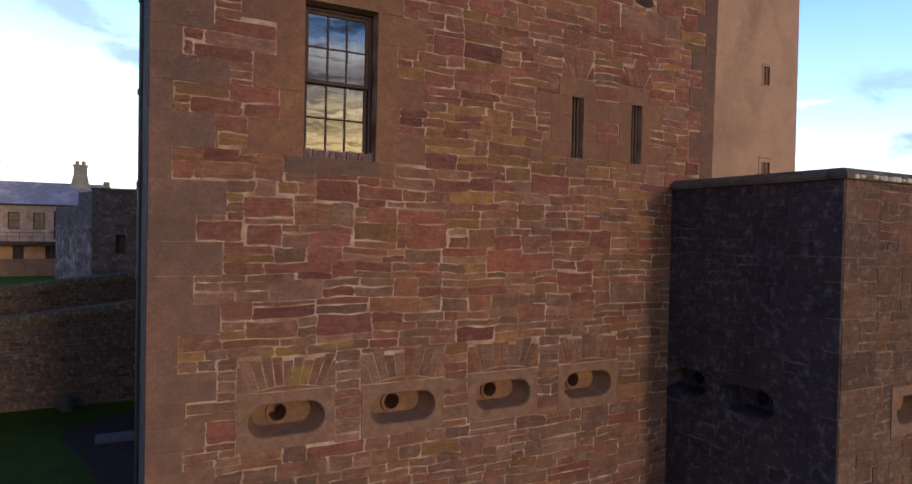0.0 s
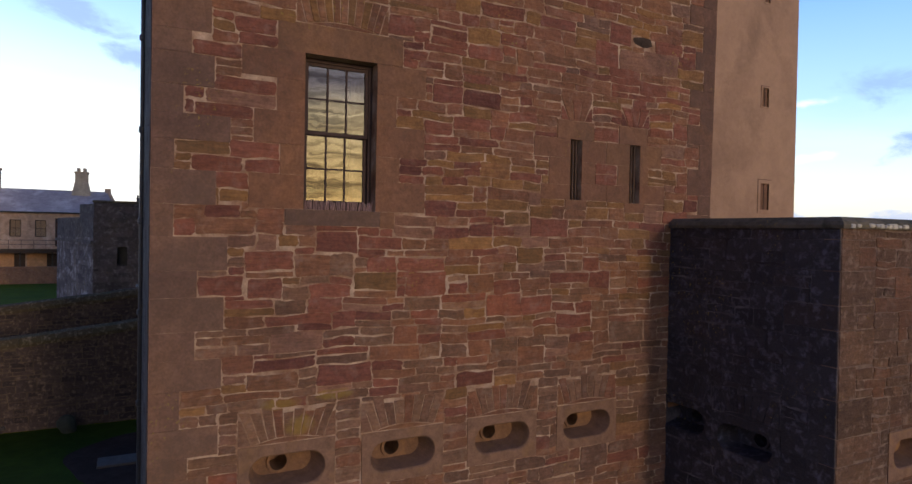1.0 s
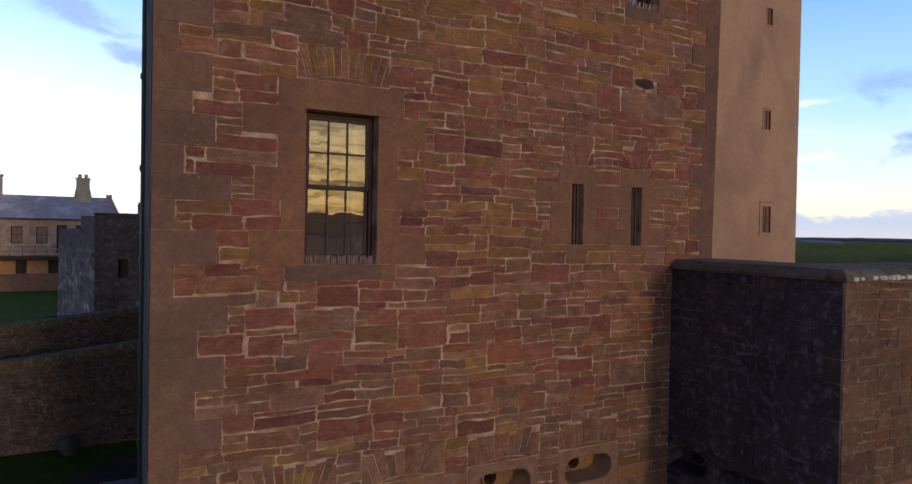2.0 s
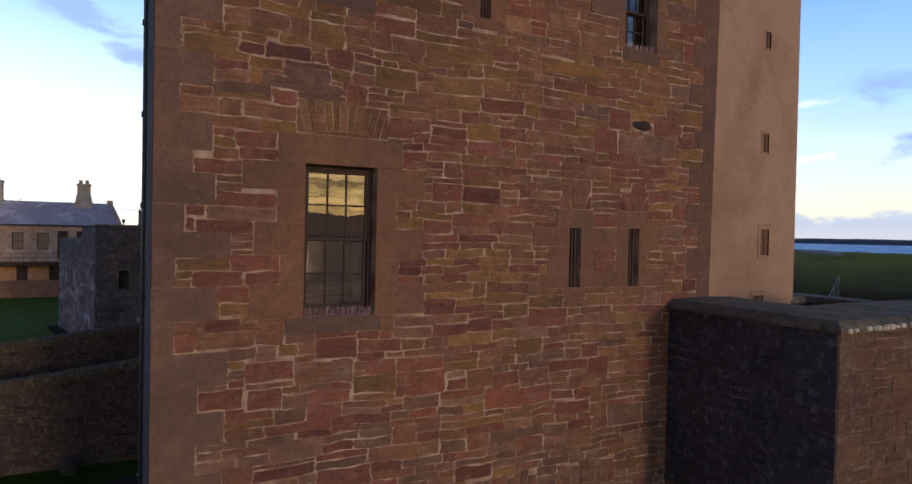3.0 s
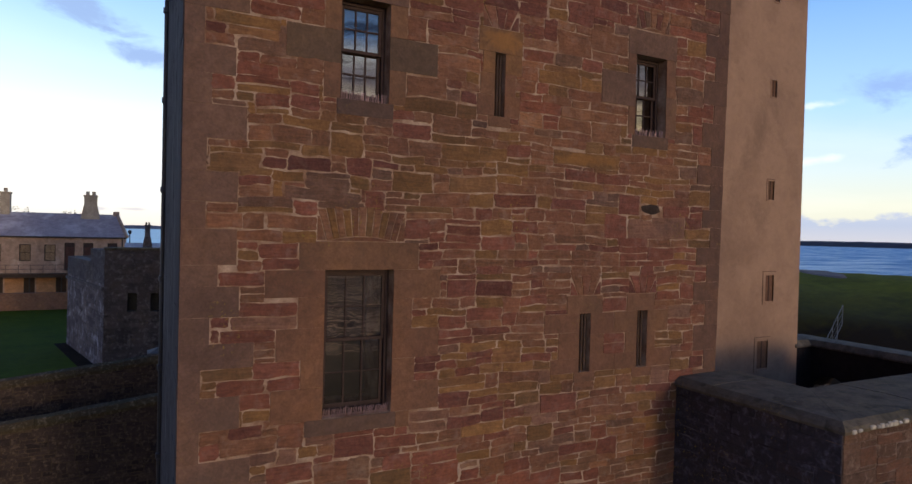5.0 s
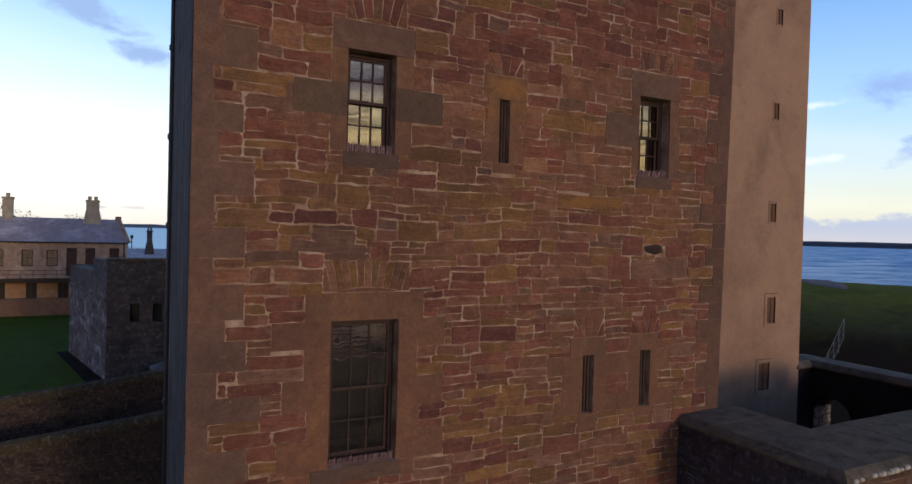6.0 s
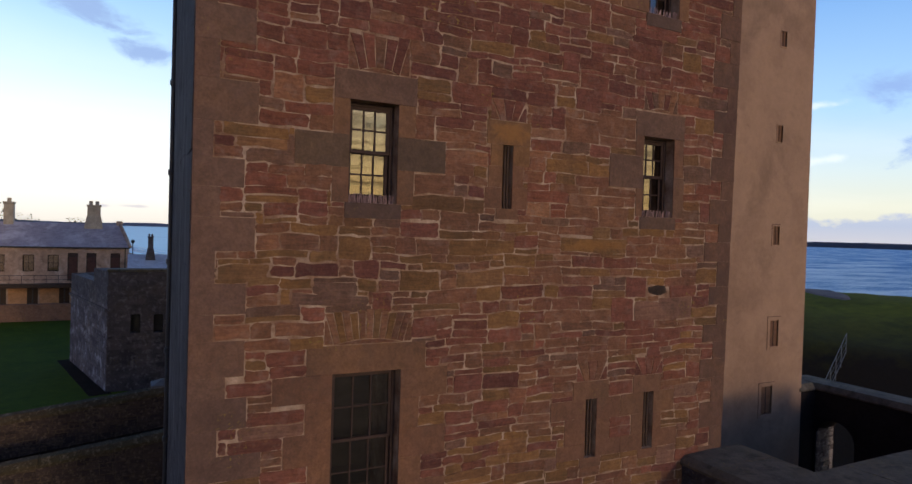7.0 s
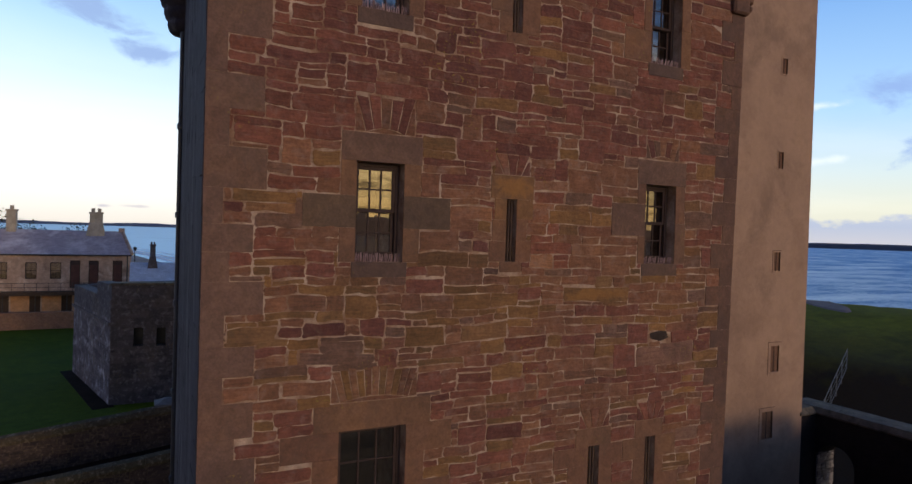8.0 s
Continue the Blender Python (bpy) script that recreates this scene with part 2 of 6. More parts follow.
RUBBLE = {
    "brown": sandstone("brown_sandstone", [(0.204, 0.097, 0.056), (0.238, 0.118, 0.066), (0.218, 0.100, 0.061), (0.248, 0.127, 0.069), (0.202, 0.102, 0.063)], stain_amount=0.4),
    "red": sandstone("red_sandstone", [(0.212, 0.084, 0.055), (0.238, 0.095, 0.061), (0.198, 0.079, 0.053), (0.224, 0.093, 0.061)]),
    "ochre": sandstone("ochre_sandstone", [(0.224, 0.122, 0.054), (0.262, 0.140, 0.056), (0.196, 0.112, 0.052), (0.246, 0.122, 0.060)], (0.13, 0.09, 0.05), 2.0, 0.4),
    "plum": sandstone("plum_sandstone", [(0.162, 0.066, 0.049), (0.186, 0.074, 0.052), (0.150, 0.063, 0.050)], stain_amount=0.25),
    "slate": sandstone("grey_sandstone", [(0.170, 0.096, 0.066), (0.188, 0.109, 0.072), (0.160, 0.091, 0.066)], stain_amount=0.3),
    "pale": sandstone("pale_sandstone", [(0.232, 0.124, 0.084), (0.256, 0.140, 0.092), (0.218, 0.120, 0.080)], (0.129, 0.082, 0.064), 3.0, 0.4),
    "tan": sandstone("tan_sandstone", [(0.190, 0.106, 0.068), (0.216, 0.126, 0.078), (0.170, 0.096, 0.064), (0.204, 0.112, 0.067)], (0.29, 0.215, 0.170), 5.0, 0.4),
}
DRESSED = material("dressed_sandstone", [(0.180, 0.089, 0.058), (0.220, 0.113, 0.070), (0.194, 0.096, 0.062), (0.208, 0.109, 0.064), (0.186, 0.093, 0.063)], 0.85, 0.7, 30, 0.6, per_piece=True, stain=(0.125, 0.077, 0.054), stain_scale=1.1, weathered=True)
OCHRE_DRESSED = material("ochre_dressed_sandstone", [(0.205, 0.106, 0.056), (0.226, 0.118, 0.060)], 0.85, 0.7, 30, 0.6, per_piece=True, stain=(0.150, 0.092, 0.052), stain_scale=2.0, stain_amount=0.5, weathered=True)
DRESSED_GREY = material("grey_dressed_sandstone", [(0.158, 0.090, 0.066), (0.178, 0.102, 0.074), (0.162, 0.092, 0.067)], 0.85, 0.7, 30, 0.6, per_piece=True, weathered=True)
QUOIN_STONE = material("grey_brown_quoin", [(0.162, 0.092, 0.070), (0.194, 0.112, 0.082), (0.174, 0.098, 0.074), (0.184, 0.109, 0.076)], 0.85, 0.7, 30, 0.6, per_piece=True, stain=(0.118, 0.078, 0.062), stain_scale=0.9, weathered=True)
SILL_STONE = material("water_stained_sill_stone", [(0.118, 0.072, 0.058), (0.140, 0.084, 0.066)], 0.8, 0.7, 30, 0.6, per_piece=True, stain=(0.070, 0.047, 0.042), stain_scale=2.0, stain_amount=0.5, weathered=True)
# seaward corner quoins, darker than the landward ones
EDGE_STONE = material("damp_grey_brown_quoin", [(0.142, 0.078, 0.057), (0.168, 0.092, 0.065), (0.150, 0.080, 0.060)], 0.85, 0.7, 30, 0.6, per_piece=True, stain=(0.092, 0.058, 0.048), stain_scale=1.1, weathered=True)
GREEN_GREY = material("green_grey_dressed_stone", [(0.122, 0.078, 0.055), (0.142, 0.090, 0.062)], 0.85, 0.7, 30, 0.6, per_piece=True, weathered=True)
MORTAR = material("lime_mortar", [(0.19, 0.094, 0.058), (0.30, 0.178, 0.116), (0.46, 0.325, 0.238), (0.58, 0.432, 0.328)], 0.95, 2.1, 45, 0.5, spread=0.40)
# forework west face: shade painted into the stone colour, its mortar likewise
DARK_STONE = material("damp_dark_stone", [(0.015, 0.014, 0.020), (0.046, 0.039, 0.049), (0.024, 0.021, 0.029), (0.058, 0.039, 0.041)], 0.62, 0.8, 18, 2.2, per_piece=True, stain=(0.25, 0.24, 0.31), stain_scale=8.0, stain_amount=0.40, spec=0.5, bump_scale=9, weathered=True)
# yard walls: shadow painted as near-black stone
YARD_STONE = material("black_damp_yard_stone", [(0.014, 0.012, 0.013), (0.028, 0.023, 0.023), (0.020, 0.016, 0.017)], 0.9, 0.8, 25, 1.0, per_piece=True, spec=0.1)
JAMB_RUBBLE = material("pale_speckled_rubble", [(0.16, 0.135, 0.125), (0.30, 0.26, 0.24), (0.10, 0.082, 0.078), (0.24, 0.20, 0.18)], 0.92, 1.5, 18, 0.8, per_piece=True, stain=(0.55, 0.50, 0.47), stain_scale=7.0, stain_amount=0.6)
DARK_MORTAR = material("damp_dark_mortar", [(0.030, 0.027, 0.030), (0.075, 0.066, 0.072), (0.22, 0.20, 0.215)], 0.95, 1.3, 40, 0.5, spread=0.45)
COPING = material("lichened_coping_stone", [(0.080, 0.068, 0.054), (0.150, 0.126, 0.100), (0.108, 0.096, 0.074)], 0.9, 1.1, 16, 0.9, stain=(0.034, 0.036, 0.024), stain_scale=2.6, stain_amount=0.85, bump_scale=7, weathered=True)
HARL = material("cream_pink_harling", [(0.296, 0.184, 0.128), (0.412, 0.264, 0.181), (0.342, 0.218, 0.152)], 0.95, 0.30, 30, 0.25, stain=(0.200, 0.128, 0.092), stain_scale=0.42, bump_scale=60, stain_amount=0.75, grain_amount=0.35)
DITCH_STONE = material("mossy_ditch_stone", [(0.038, 0.028, 0.027), (0.067, 0.048, 0.043), (0.031, 0.024, 0.025), (0.090, 0.063, 0.052)], 0.95, 0.8, 22, 1.4, per_piece=True, stain=(0.32, 0.24, 0.18), stain_scale=8.0, stain_amount=0.36)
DITCH_MORTAR = material("ditch_wall_mortar", [(0.05, 0.036, 0.026), (0.12, 0.088, 0.062)], 0.95, 1.0, 30, 0.5)
MOSSY = material("mossy_coping", [(0.052, 0.040, 0.022), (0.076, 0.058, 0.032), (0.058, 0.049, 0.024)], 0.95, 1.2, 22, 0.9, per_piece=True, stain=(0.30, 0.25, 0.19), stain_scale=7.0, stain_amount=0.45)
# bastion: shadow on its front painted into this darker stone
BASTION_STONE = material("blackened_bastion_stone", [(0.048, 0.040, 0.044), (0.112, 0.091, 0.094), (0.070, 0.058, 0.061)], 0.92, 0.5, 9, 1.2, per_piece=True, stain=(0.36, 0.33, 0.33), stain_scale=4.0, stain_amount=0.36, weathered=True)
# white-streaked flank, its paler base painting the sky glow on that side
FLANK_STONE = material("streaked_grey_stone", [(0.066, 0.052, 0.057), (0.170, 0.134, 0.138), (0.104, 0.082, 0.088)], 0.92, 0.6, 9, 1.2, per_piece=True, stain=(0.55, 0.51, 0.53), stain_scale=1.6, stain_amount=0.7, weathered=True)
# tower side away from the sun: blue-grey shade put into the colour
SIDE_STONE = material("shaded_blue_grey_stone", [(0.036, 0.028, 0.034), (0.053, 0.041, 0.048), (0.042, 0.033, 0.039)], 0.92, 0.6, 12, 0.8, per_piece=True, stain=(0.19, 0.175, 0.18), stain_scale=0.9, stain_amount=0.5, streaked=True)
GRASS_GROUND = material("short_turf", [(0.098, 0.098, 0.004), (0.142, 0.138, 0.006), (0.120, 0.108, 0.006)], 0.95, 0.25, 9.0, 0.9, spec=0.1, stain=(0.060, 0.052, 0.020), stain_scale=0.10, stain_amount=0.5, rough_growth=True)
DOOR_PAINT = material("red_brown_door_paint", [(0.075, 0.030, 0.024), (0.11, 0.045, 0.034)], 0.6, 1.5, 30, 0.2)
PATH_STONE = material("worn_dark_path", [(0.036, 0.023, 0.019), (0.056, 0.037, 0.031)], 0.95, 0.8, 30, 0.5, spec=0.05)
# forework front: darker stone and mortar than the tower's
FORE_STONE = material("damp_brown_forework_stone", [(0.124, 0.070, 0.051), (0.152, 0.088, 0.062), (0.104, 0.062, 0.048), (0.138, 0.075, 0.053)], 0.92, 0.8, 22, 1.6, per_piece=True, stain=(0.32, 0.23, 0.18), stain_scale=9.0, stain_amount=0.5, bedded=True)
FORE_MORTAR = material("damp_lime_mortar", [(0.13, 0.088, 0.070), (0.19, 0.132, 0.105), (0.32, 0.235, 0.19)], 0.95, 2.1, 45, 0.5, spread=0.4)
FORE_RED = material("damp_red_forework_stone", [(0.130, 0.066, 0.046), (0.150, 0.074, 0.050)], 0.92, 0.8, 22, 1.2, per_piece=True, stain=(0.22, 0.16, 0.125), stain_scale=4.0, stain_amount=0.35, bedded=True)
LAWN = material("mown_lawn", [(0.052, 0.082, 0.002), (0.078, 0.110, 0.003), (0.064, 0.092, 0.003)], 0.95, 0.20, 9.0, 0.8, spec=0.1, stain=(0.060, 0.085, 0.012), stain_scale=0.15, stain_amount=0.4)
FORESHORE = material("dark_wet_rock", [(0.026, 0.020, 0.018), (0.045, 0.034, 0.030), (0.034, 0.027, 0.024)], 0.8, 0.3, 4, 0.8)
# ditch turf: its deep shade is painted as darker grass
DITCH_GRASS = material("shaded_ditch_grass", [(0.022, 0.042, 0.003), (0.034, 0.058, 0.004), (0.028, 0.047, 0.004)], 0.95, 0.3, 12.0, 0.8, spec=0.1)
TARMAC = material("dark_tarmac", [(0.019, 0.011, 0.0075), (0.032, 0.019, 0.013)], 0.97, 0.8, 40, 0.5, spec=0.05)
PAVING = material("worn_paving", [(0.090, 0.076, 0.068), (0.125, 0.106, 0.095)], 0.85, 0.9, 30, 0.4)
SLATE_ROOF = material("blue_grey_slate", [(0.31, 0.275, 0.31), (0.41, 0.365, 0.41), (0.35, 0.31, 0.35)], 0.5, 0.5, 12, 0.4, per_piece=True, stain=(0.66, 0.64, 0.68), stain_scale=0.45, stain_amount=0.8, spec=0.5)
BARRACK_STONE = material("tan_barrack_stone", [(0.33, 0.22, 0.16), (0.48, 0.33, 0.245), (0.40, 0.275, 0.205)], 0.9, 0.9, 8, 0.4, stain=(0.62, 0.48, 0.38), stain_scale=1.1, stain_amount=0.8)
CHIMNEY_STONE = material("pale_chimney_stone", [(0.38, 0.32, 0.25), (0.46, 0.39, 0.30)], 0.9, 0.8, 10, 0.4)
BLIND = material("tan_blind", [(0.70, 0.50, 0.29), (0.80, 0.58, 0.35)], 0.8, 0.6, 10, 0.1)
ORANGE_WOOD = material("orange_boarding", [(0.48, 0.25, 0.12), (0.56, 0.31, 0.16)], 0.7, 0.6, 10, 0.2)
DARK_WOOD = material("dark_brown_timber", [(0.040, 0.024, 0.016), (0.062, 0.036, 0.022)], 0.6, 1.5, 40, 0.25)
SASH_PAINT = material("weathered_brown_sash_paint", [(0.050, 0.031, 0.028), (0.074, 0.046, 0.040)], 0.65, 3.0, 60, 0.15, spec=0.2)
BLACK_IRON = material("black_painted_iron", [(0.020, 0.019, 0.021), (0.036, 0.033, 0.034)], 0.5, 3.0, 50, 0.2, spec=0.5)
BAR_IRON = material("rusted_window_bars", [(0.075, 0.048, 0.036), (0.11, 0.068, 0.05)], 0.7, 5.0, 50, 0.4)
RUST_IRON = material("dull_galvanised_spikes", [(0.38, 0.25, 0.25), (0.48, 0.33, 0.34)], 0.5, 4.0, 60, 0.1, metal=0.3)
RAIL_IRON = material("grey_galvanised_rail", [(0.15, 0.15, 0.15), (0.21, 0.21, 0.21)], 0.45, 3.0, 40, 0.1, metal=0.5)
PIPE_PAINT = material("blue_black_pipe_paint", [(0.026, 0.026, 0.036), (0.038, 0.038, 0.050)], 0.4, 2.0, 40, 0.15, spec=0.5)
# rooms behind the glass: unlit darkness painted as near-black stone
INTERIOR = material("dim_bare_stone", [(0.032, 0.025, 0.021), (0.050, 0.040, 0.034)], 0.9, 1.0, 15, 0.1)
CREAM_PAINT = material("cream_paint", [(0.55, 0.50, 0.42), (0.62, 0.57, 0.48)], 0.7, 1.0, 20, 0.1)
LOOP_STONE = material("stained_loop_stone", [(0.185, 0.108, 0.074), (0.225, 0.130, 0.088), (0.20, 0.115, 0.078)], 0.85, 2.2, 35, 0.4, stain=(0.27, 0.15, 0.055), stain_scale=1.6, stain_amount=0.45)
BORE_STONE = material("ochre_stained_bore", [(0.165, 0.09, 0.054), (0.21, 0.112, 0.060), (0.18, 0.096, 0.054)], 0.85, 2.2, 35, 0.4, stain=(0.30, 0.155, 0.06), stain_scale=2.5, stain_amount=0.6)
COAST = material("wooded_far_shore", [(0.040, 0.055, 0.085), (0.055, 0.070, 0.105)], 1.0, 0.004, 0.03, 0.0)
# bluish distance haze is mixed into this shore's own colour
HAZY_COAST = material("hazy_far_shore", [(0.10, 0.12, 0.18), (0.13, 0.15, 0.21)], 1.0, 0.004, 0.03, 0.0)
BEACH = material("grey_brown_beach", [(0.24, 0.19, 0.165), (0.33, 0.265, 0.23)], 0.95, 0.02, 0.6, 0.3)
FOAM = material("white_surf", [(0.70, 0.74, 0.78), (0.80, 0.83, 0.86)], 0.8, 0.05, 0.8, 0.2)
LEAF = material("dark_evergreen_leaf", [(0.040, 0.055, 0.025), (0.060, 0.075, 0.030)], 0.8, 0.6, 6, 0.2, per_piece=True)
# cottage slates: the sky's reflection is put into the pale blue colour
PALE_SLATE = material("pale_blue_slate", [(0.46, 0.49, 0.56), (0.56, 0.59, 0.66)], 0.45, 0.6, 8, 0.3, spec=0.5)
PALE_PIER = material("pale_pier_stone", [(0.11, 0.10, 0.098), (0.16, 0.15, 0.145)], 0.9, 1.0, 20, 0.5)
BARK = material("grey_bark", [(0.06, 0.045, 0.035), (0.09, 0.07, 0.05)], 0.9, 2.0, 20, 0.5)
SAND = material("wet_shingle", [(0.165, 0.118, 0.105), (0.235, 0.172, 0.152)], 0.9, 0.3, 5, 0.5)
ROCK = material("grey_boulder", [(0.026, 0.032, 0.026), (0.045, 0.052, 0.042)], 0.9, 1.5, 18, 0.6)


def glass_material():
    m = bpy.data.materials.new("old_window_glass")
    m.use_nodes = True
    N, L = nodes_of(m.node_tree)
    o, mix = N.new("ShaderNodeOutputMaterial"), N.new("ShaderNodeMixShader")
    gl, tr = N.new("ShaderNodeBsdfGlossy"), N.new("ShaderNodeBsdfTransparent")
    gl.inputs["Roughness"].default_value = 0.004
    gl.inputs["Color"].default_value = (0.96, 0.88, 0.76, 1)
    tr.inputs["Color"].default_value = (0.48, 0.47, 0.46, 1)
    mix.inputs[0].default_value = 0.18
    t = N.new("ShaderNodeTexCoord").outputs["Object"]
    bn = N.new("ShaderNodeBump")
    bn.inputs["Strength"].default_value, bn.inputs["Distance"].default_value = 0.06, 0.02
    L.new(noise_tex(N, L, t, 3.0, 2, 0.4), bn.inputs["Height"])
    L.new(bn.outputs[0], gl.inputs["Normal"])
    L.new(tr.outputs[0], mix.inputs[1]), L.new(gl.outputs[0], mix.inputs[2]), L.new(mix.outputs[0], o.inputs[0])
    return m


def sea_material():
    m = bpy.data.materials.new("choppy_sea")
    m.use_nodes = True
    N, L = nodes_of(m.node_tree)
    o, mix = N.new("ShaderNodeOutputMaterial"), N.new("ShaderNodeMixShader")
    df, gl = N.new("ShaderNodeBsdfDiffuse"), N.new("ShaderNodeBsdfGlossy")
    t = N.new("ShaderNodeTexCoord").outputs["Object"]
    mp = N.new("ShaderNodeMapping")
    mp.inputs["Scale"].default_value = (0.03, 0.09, 0.1)
    mp.inputs["Rotation"].default_value = (0, 0, radians(-30))
    L.new(t, mp.inputs[0])
    swell = noise_tex(N, L, mp.outputs[0], 0.5, 9, 0.72)
    chop = noise_tex(N, L, mp.outputs[0], 15.0, 6, 0.75)
    wave_h = maths(N, L, "ADD", maths(N, L, "MULTIPLY", swell, 0.68), maths(N, L, "MULTIPLY", chop, 0.32))
    L.new(ramp(N, L, wave_h, [(0.40, (0.008, 0.036, 0.12)), (0.52, (0.020, 0.070, 0.22)), (0.62, (0.26, 0.32, 0.38))]), df.inputs["Color"])
    L.new(ramp(N, L, wave_h, [(0.40, (0.18, 0.34, 0.60)), (0.49, (0.38, 0.57, 0.80)), (0.57, (0.95, 0.98, 1.0))]), gl.inputs["Color"])
    sy = N.new("ShaderNodeSeparateXYZ")
    L.new(t, sy.inputs[0])
    out_d = maths(N, L, "ADD", maths(N, L, "MULTIPLY", sy.outputs[0], 0.86), maths(N, L, "MULTIPLY", sy.outputs[1], 0.5))
    # glitter near the shore is painted by whitening the gloss of high waves
    surf = ramp(N, L, maths(N, L, "MULTIPLY", out_d, 0.001), [(0.05, grey(1.0)), (0.30, grey(0.8)), (0.60, grey(0.1))])
    glit = maths(N, L, "MULTIPLY", surf, ramp(N, L, wave_h, [(0.42, grey(0.1)), (0.53, grey(1.0))]))
    L.new(mixed(N, L, glit, gl.inputs["Color"].links[0].from_socket, (0.95, 0.98, 1.0)), gl.inputs["Color"])
    caps = maths(N, L, "MULTIPLY", ramp(N, L, maths(N, L, "MULTIPLY", out_d, 0.001), [(0.08, grey(1.0)), (0.22, grey(0.25)), (0.5, grey(0.0))]), ramp(N, L, chop, [(0.52, grey(0.0)), (0.58, grey(1.0))]))
    L.new(mixed(N, L, caps, df.inputs["Color"].links[0].from_socket, (0.55, 0.62, 0.70)), df.inputs["Color"])
    # towards the bay, the bright sky's reflection is painted as paler water
    bay = ramp(N, L, maths(N, L, "MULTIPLY", maths(N, L, "SUBTRACT", sy.outputs[1], maths(N, L, "MULTIPLY", sy.outputs[0], 1.1)), 0.004), [(0.0, grey(0.0)), (0.5, grey(1.0))])
    bay_sheen = maths(N, L, "MULTIPLY", bay, ramp(N, L, wave_h, [(0.36, grey(0.55)), (0.50, grey(1.0))]))
    L.new(mixed(N, L, bay_sheen, gl.inputs["Color"].links[0].from_socket, (0.70, 0.88, 1.0)), gl.inputs["Color"])
    L.new(mixed(N, L, bay_sheen, df.inputs["Color"].links[0].from_socket, (0.13, 0.27, 0.42)), df.inputs["Color"])
    # river side: silt brown, with sunset glints of the ripples painted in
    silt_glow = ramp(N, L, maths(N, L, "MULTIPLY", maths(N, L, "ADD", sy.outputs[1], 60.0), 0.02), [(0.90, grey(1.0)), (1.0, grey(0.0))])
    near_at = N.new("ShaderNodeMapping")
    near_at.inputs["Scale"].default_value = (0.10, 0.95, 0.1)
    near_at.inputs["Rotation"].default_value = (0, 0, radians(-5))
    L.new(t, near_at.inputs[0])
    ripple = noise_tex(N, L, near_at.outputs[0], 1.0, 4, 0.62, 0.25)
    glint_gloss = ramp(N, L, ripple, [(0.44, (0.06, 0.046, 0.038)), (0.50, (0.38, 0.27, 0.21)), (0.56, (0.86, 0.64, 0.50))])
    glint_water = ramp(N, L, ripple, [(0.43, (0.030, 0.021, 0.017)), (0.50, (0.150, 0.104, 0.079)), (0.57, (0.44, 0.32, 0.245))])
    for sock, glint_col in ((df.inputs["Color"], glint_water), (gl.inputs["Color"], glint_gloss)):
        was = sock.links[0].from_socket
        L.new(mixed(N, L, silt_glow, was, mixed(N, L, 0.12, glint_col, was)), sock)
    gl.inputs["Roughness"].default_value = 0.30
    fr = N.new("ShaderNodeFresnel")
    fr.inputs["IOR"].default_value = 1.33
    L.new(ramp(N, L, fr.outputs[0], [(0.02, grey(0.03)), (0.08, grey(0.12)), (0.25, grey(0.55))]), mix.inputs[0])
    bn = N.new("ShaderNodeBump")
    bn.inputs["Strength"].default_value, bn.inputs["Distance"].default_value = 1.0, 2.5
    calm = maths(N, L, "ADD", maths(N, L, "MULTIPLY", bay, 0.78), maths(N, L, "MULTIPLY", silt_glow, 0.80), True)
    L.new(maths(N, L, "SUBTRACT", 1.0, calm), bn.inputs["Strength"])
    L.new(wave_h, bn.inputs["Height"])
    L.new(bn.outputs[0], gl.inputs["Normal"])
    L.new(df.outputs[0], mix.inputs[1]), L.new(gl.outputs[0], mix.inputs[2]), L.new(mix.outputs[0], o.inputs[0])
    return m


def hazy_hills():
    """Distant hills against the low sun: dull brown ground, with a faint warm glow added for thin haze."""
    m = material("hazy_brown_hills", [(0.16, 0.11, 0.085), (0.20, 0.14, 0.105)], 1.0, 0.004, 0.03, 0.0)
    b = m.node_tree.nodes["Principled BSDF"]
    b.inputs["Emission Color"].default_value, b.inputs["Emission Strength"].default_value = (0.24, 0.150, 0.115, 1), 1.0
    return m


GLASS, SEA = glass_material(), sea_material()

# ---- builders ----


def mesh_of(name, verts, faces, mats, slots=None, smooth=False):
    me = bpy.data.meshes.new(name)
    me.from_pydata(verts, [], faces)
    for m in (mats if isinstance(mats, (list, tuple)) else [mats]):
        me.materials.append(m)
    if slots:
        me.polygons.foreach_set("material_index", slots)
    if smooth:
        me.polygons.foreach_set("use_smooth", [True] * len(me.polygons))
    me.update()
    return me


def part(name, geo, mat, parent=None, label="", smooth=False):
    """Links a bmesh, or (verts, faces), as one mesh object under a thing or part."""
    if isinstance(geo, bmesh.types.BMesh):
        bmesh.ops.recalc_face_normals(geo, faces=geo.faces[:])
        me = bpy.data.meshes.new(name)
        geo.to_mesh(me)
        geo.free()
        me.materials.append(mat)
        if smooth:
            me.polygons.foreach_set("use_smooth", [True] * len(me.polygons))
    else:
        me = mesh_of(name, geo[0], geo[1], mat, smooth=smooth)
    ob = new(name, me)
    if parent:
        ob.parent = parent
        if parent.type == "EMPTY":
            ob.matrix_parent_inverse = Matrix.Translation(parent.location).inverted()
    if label:
        ob["label"] = label
    return ob


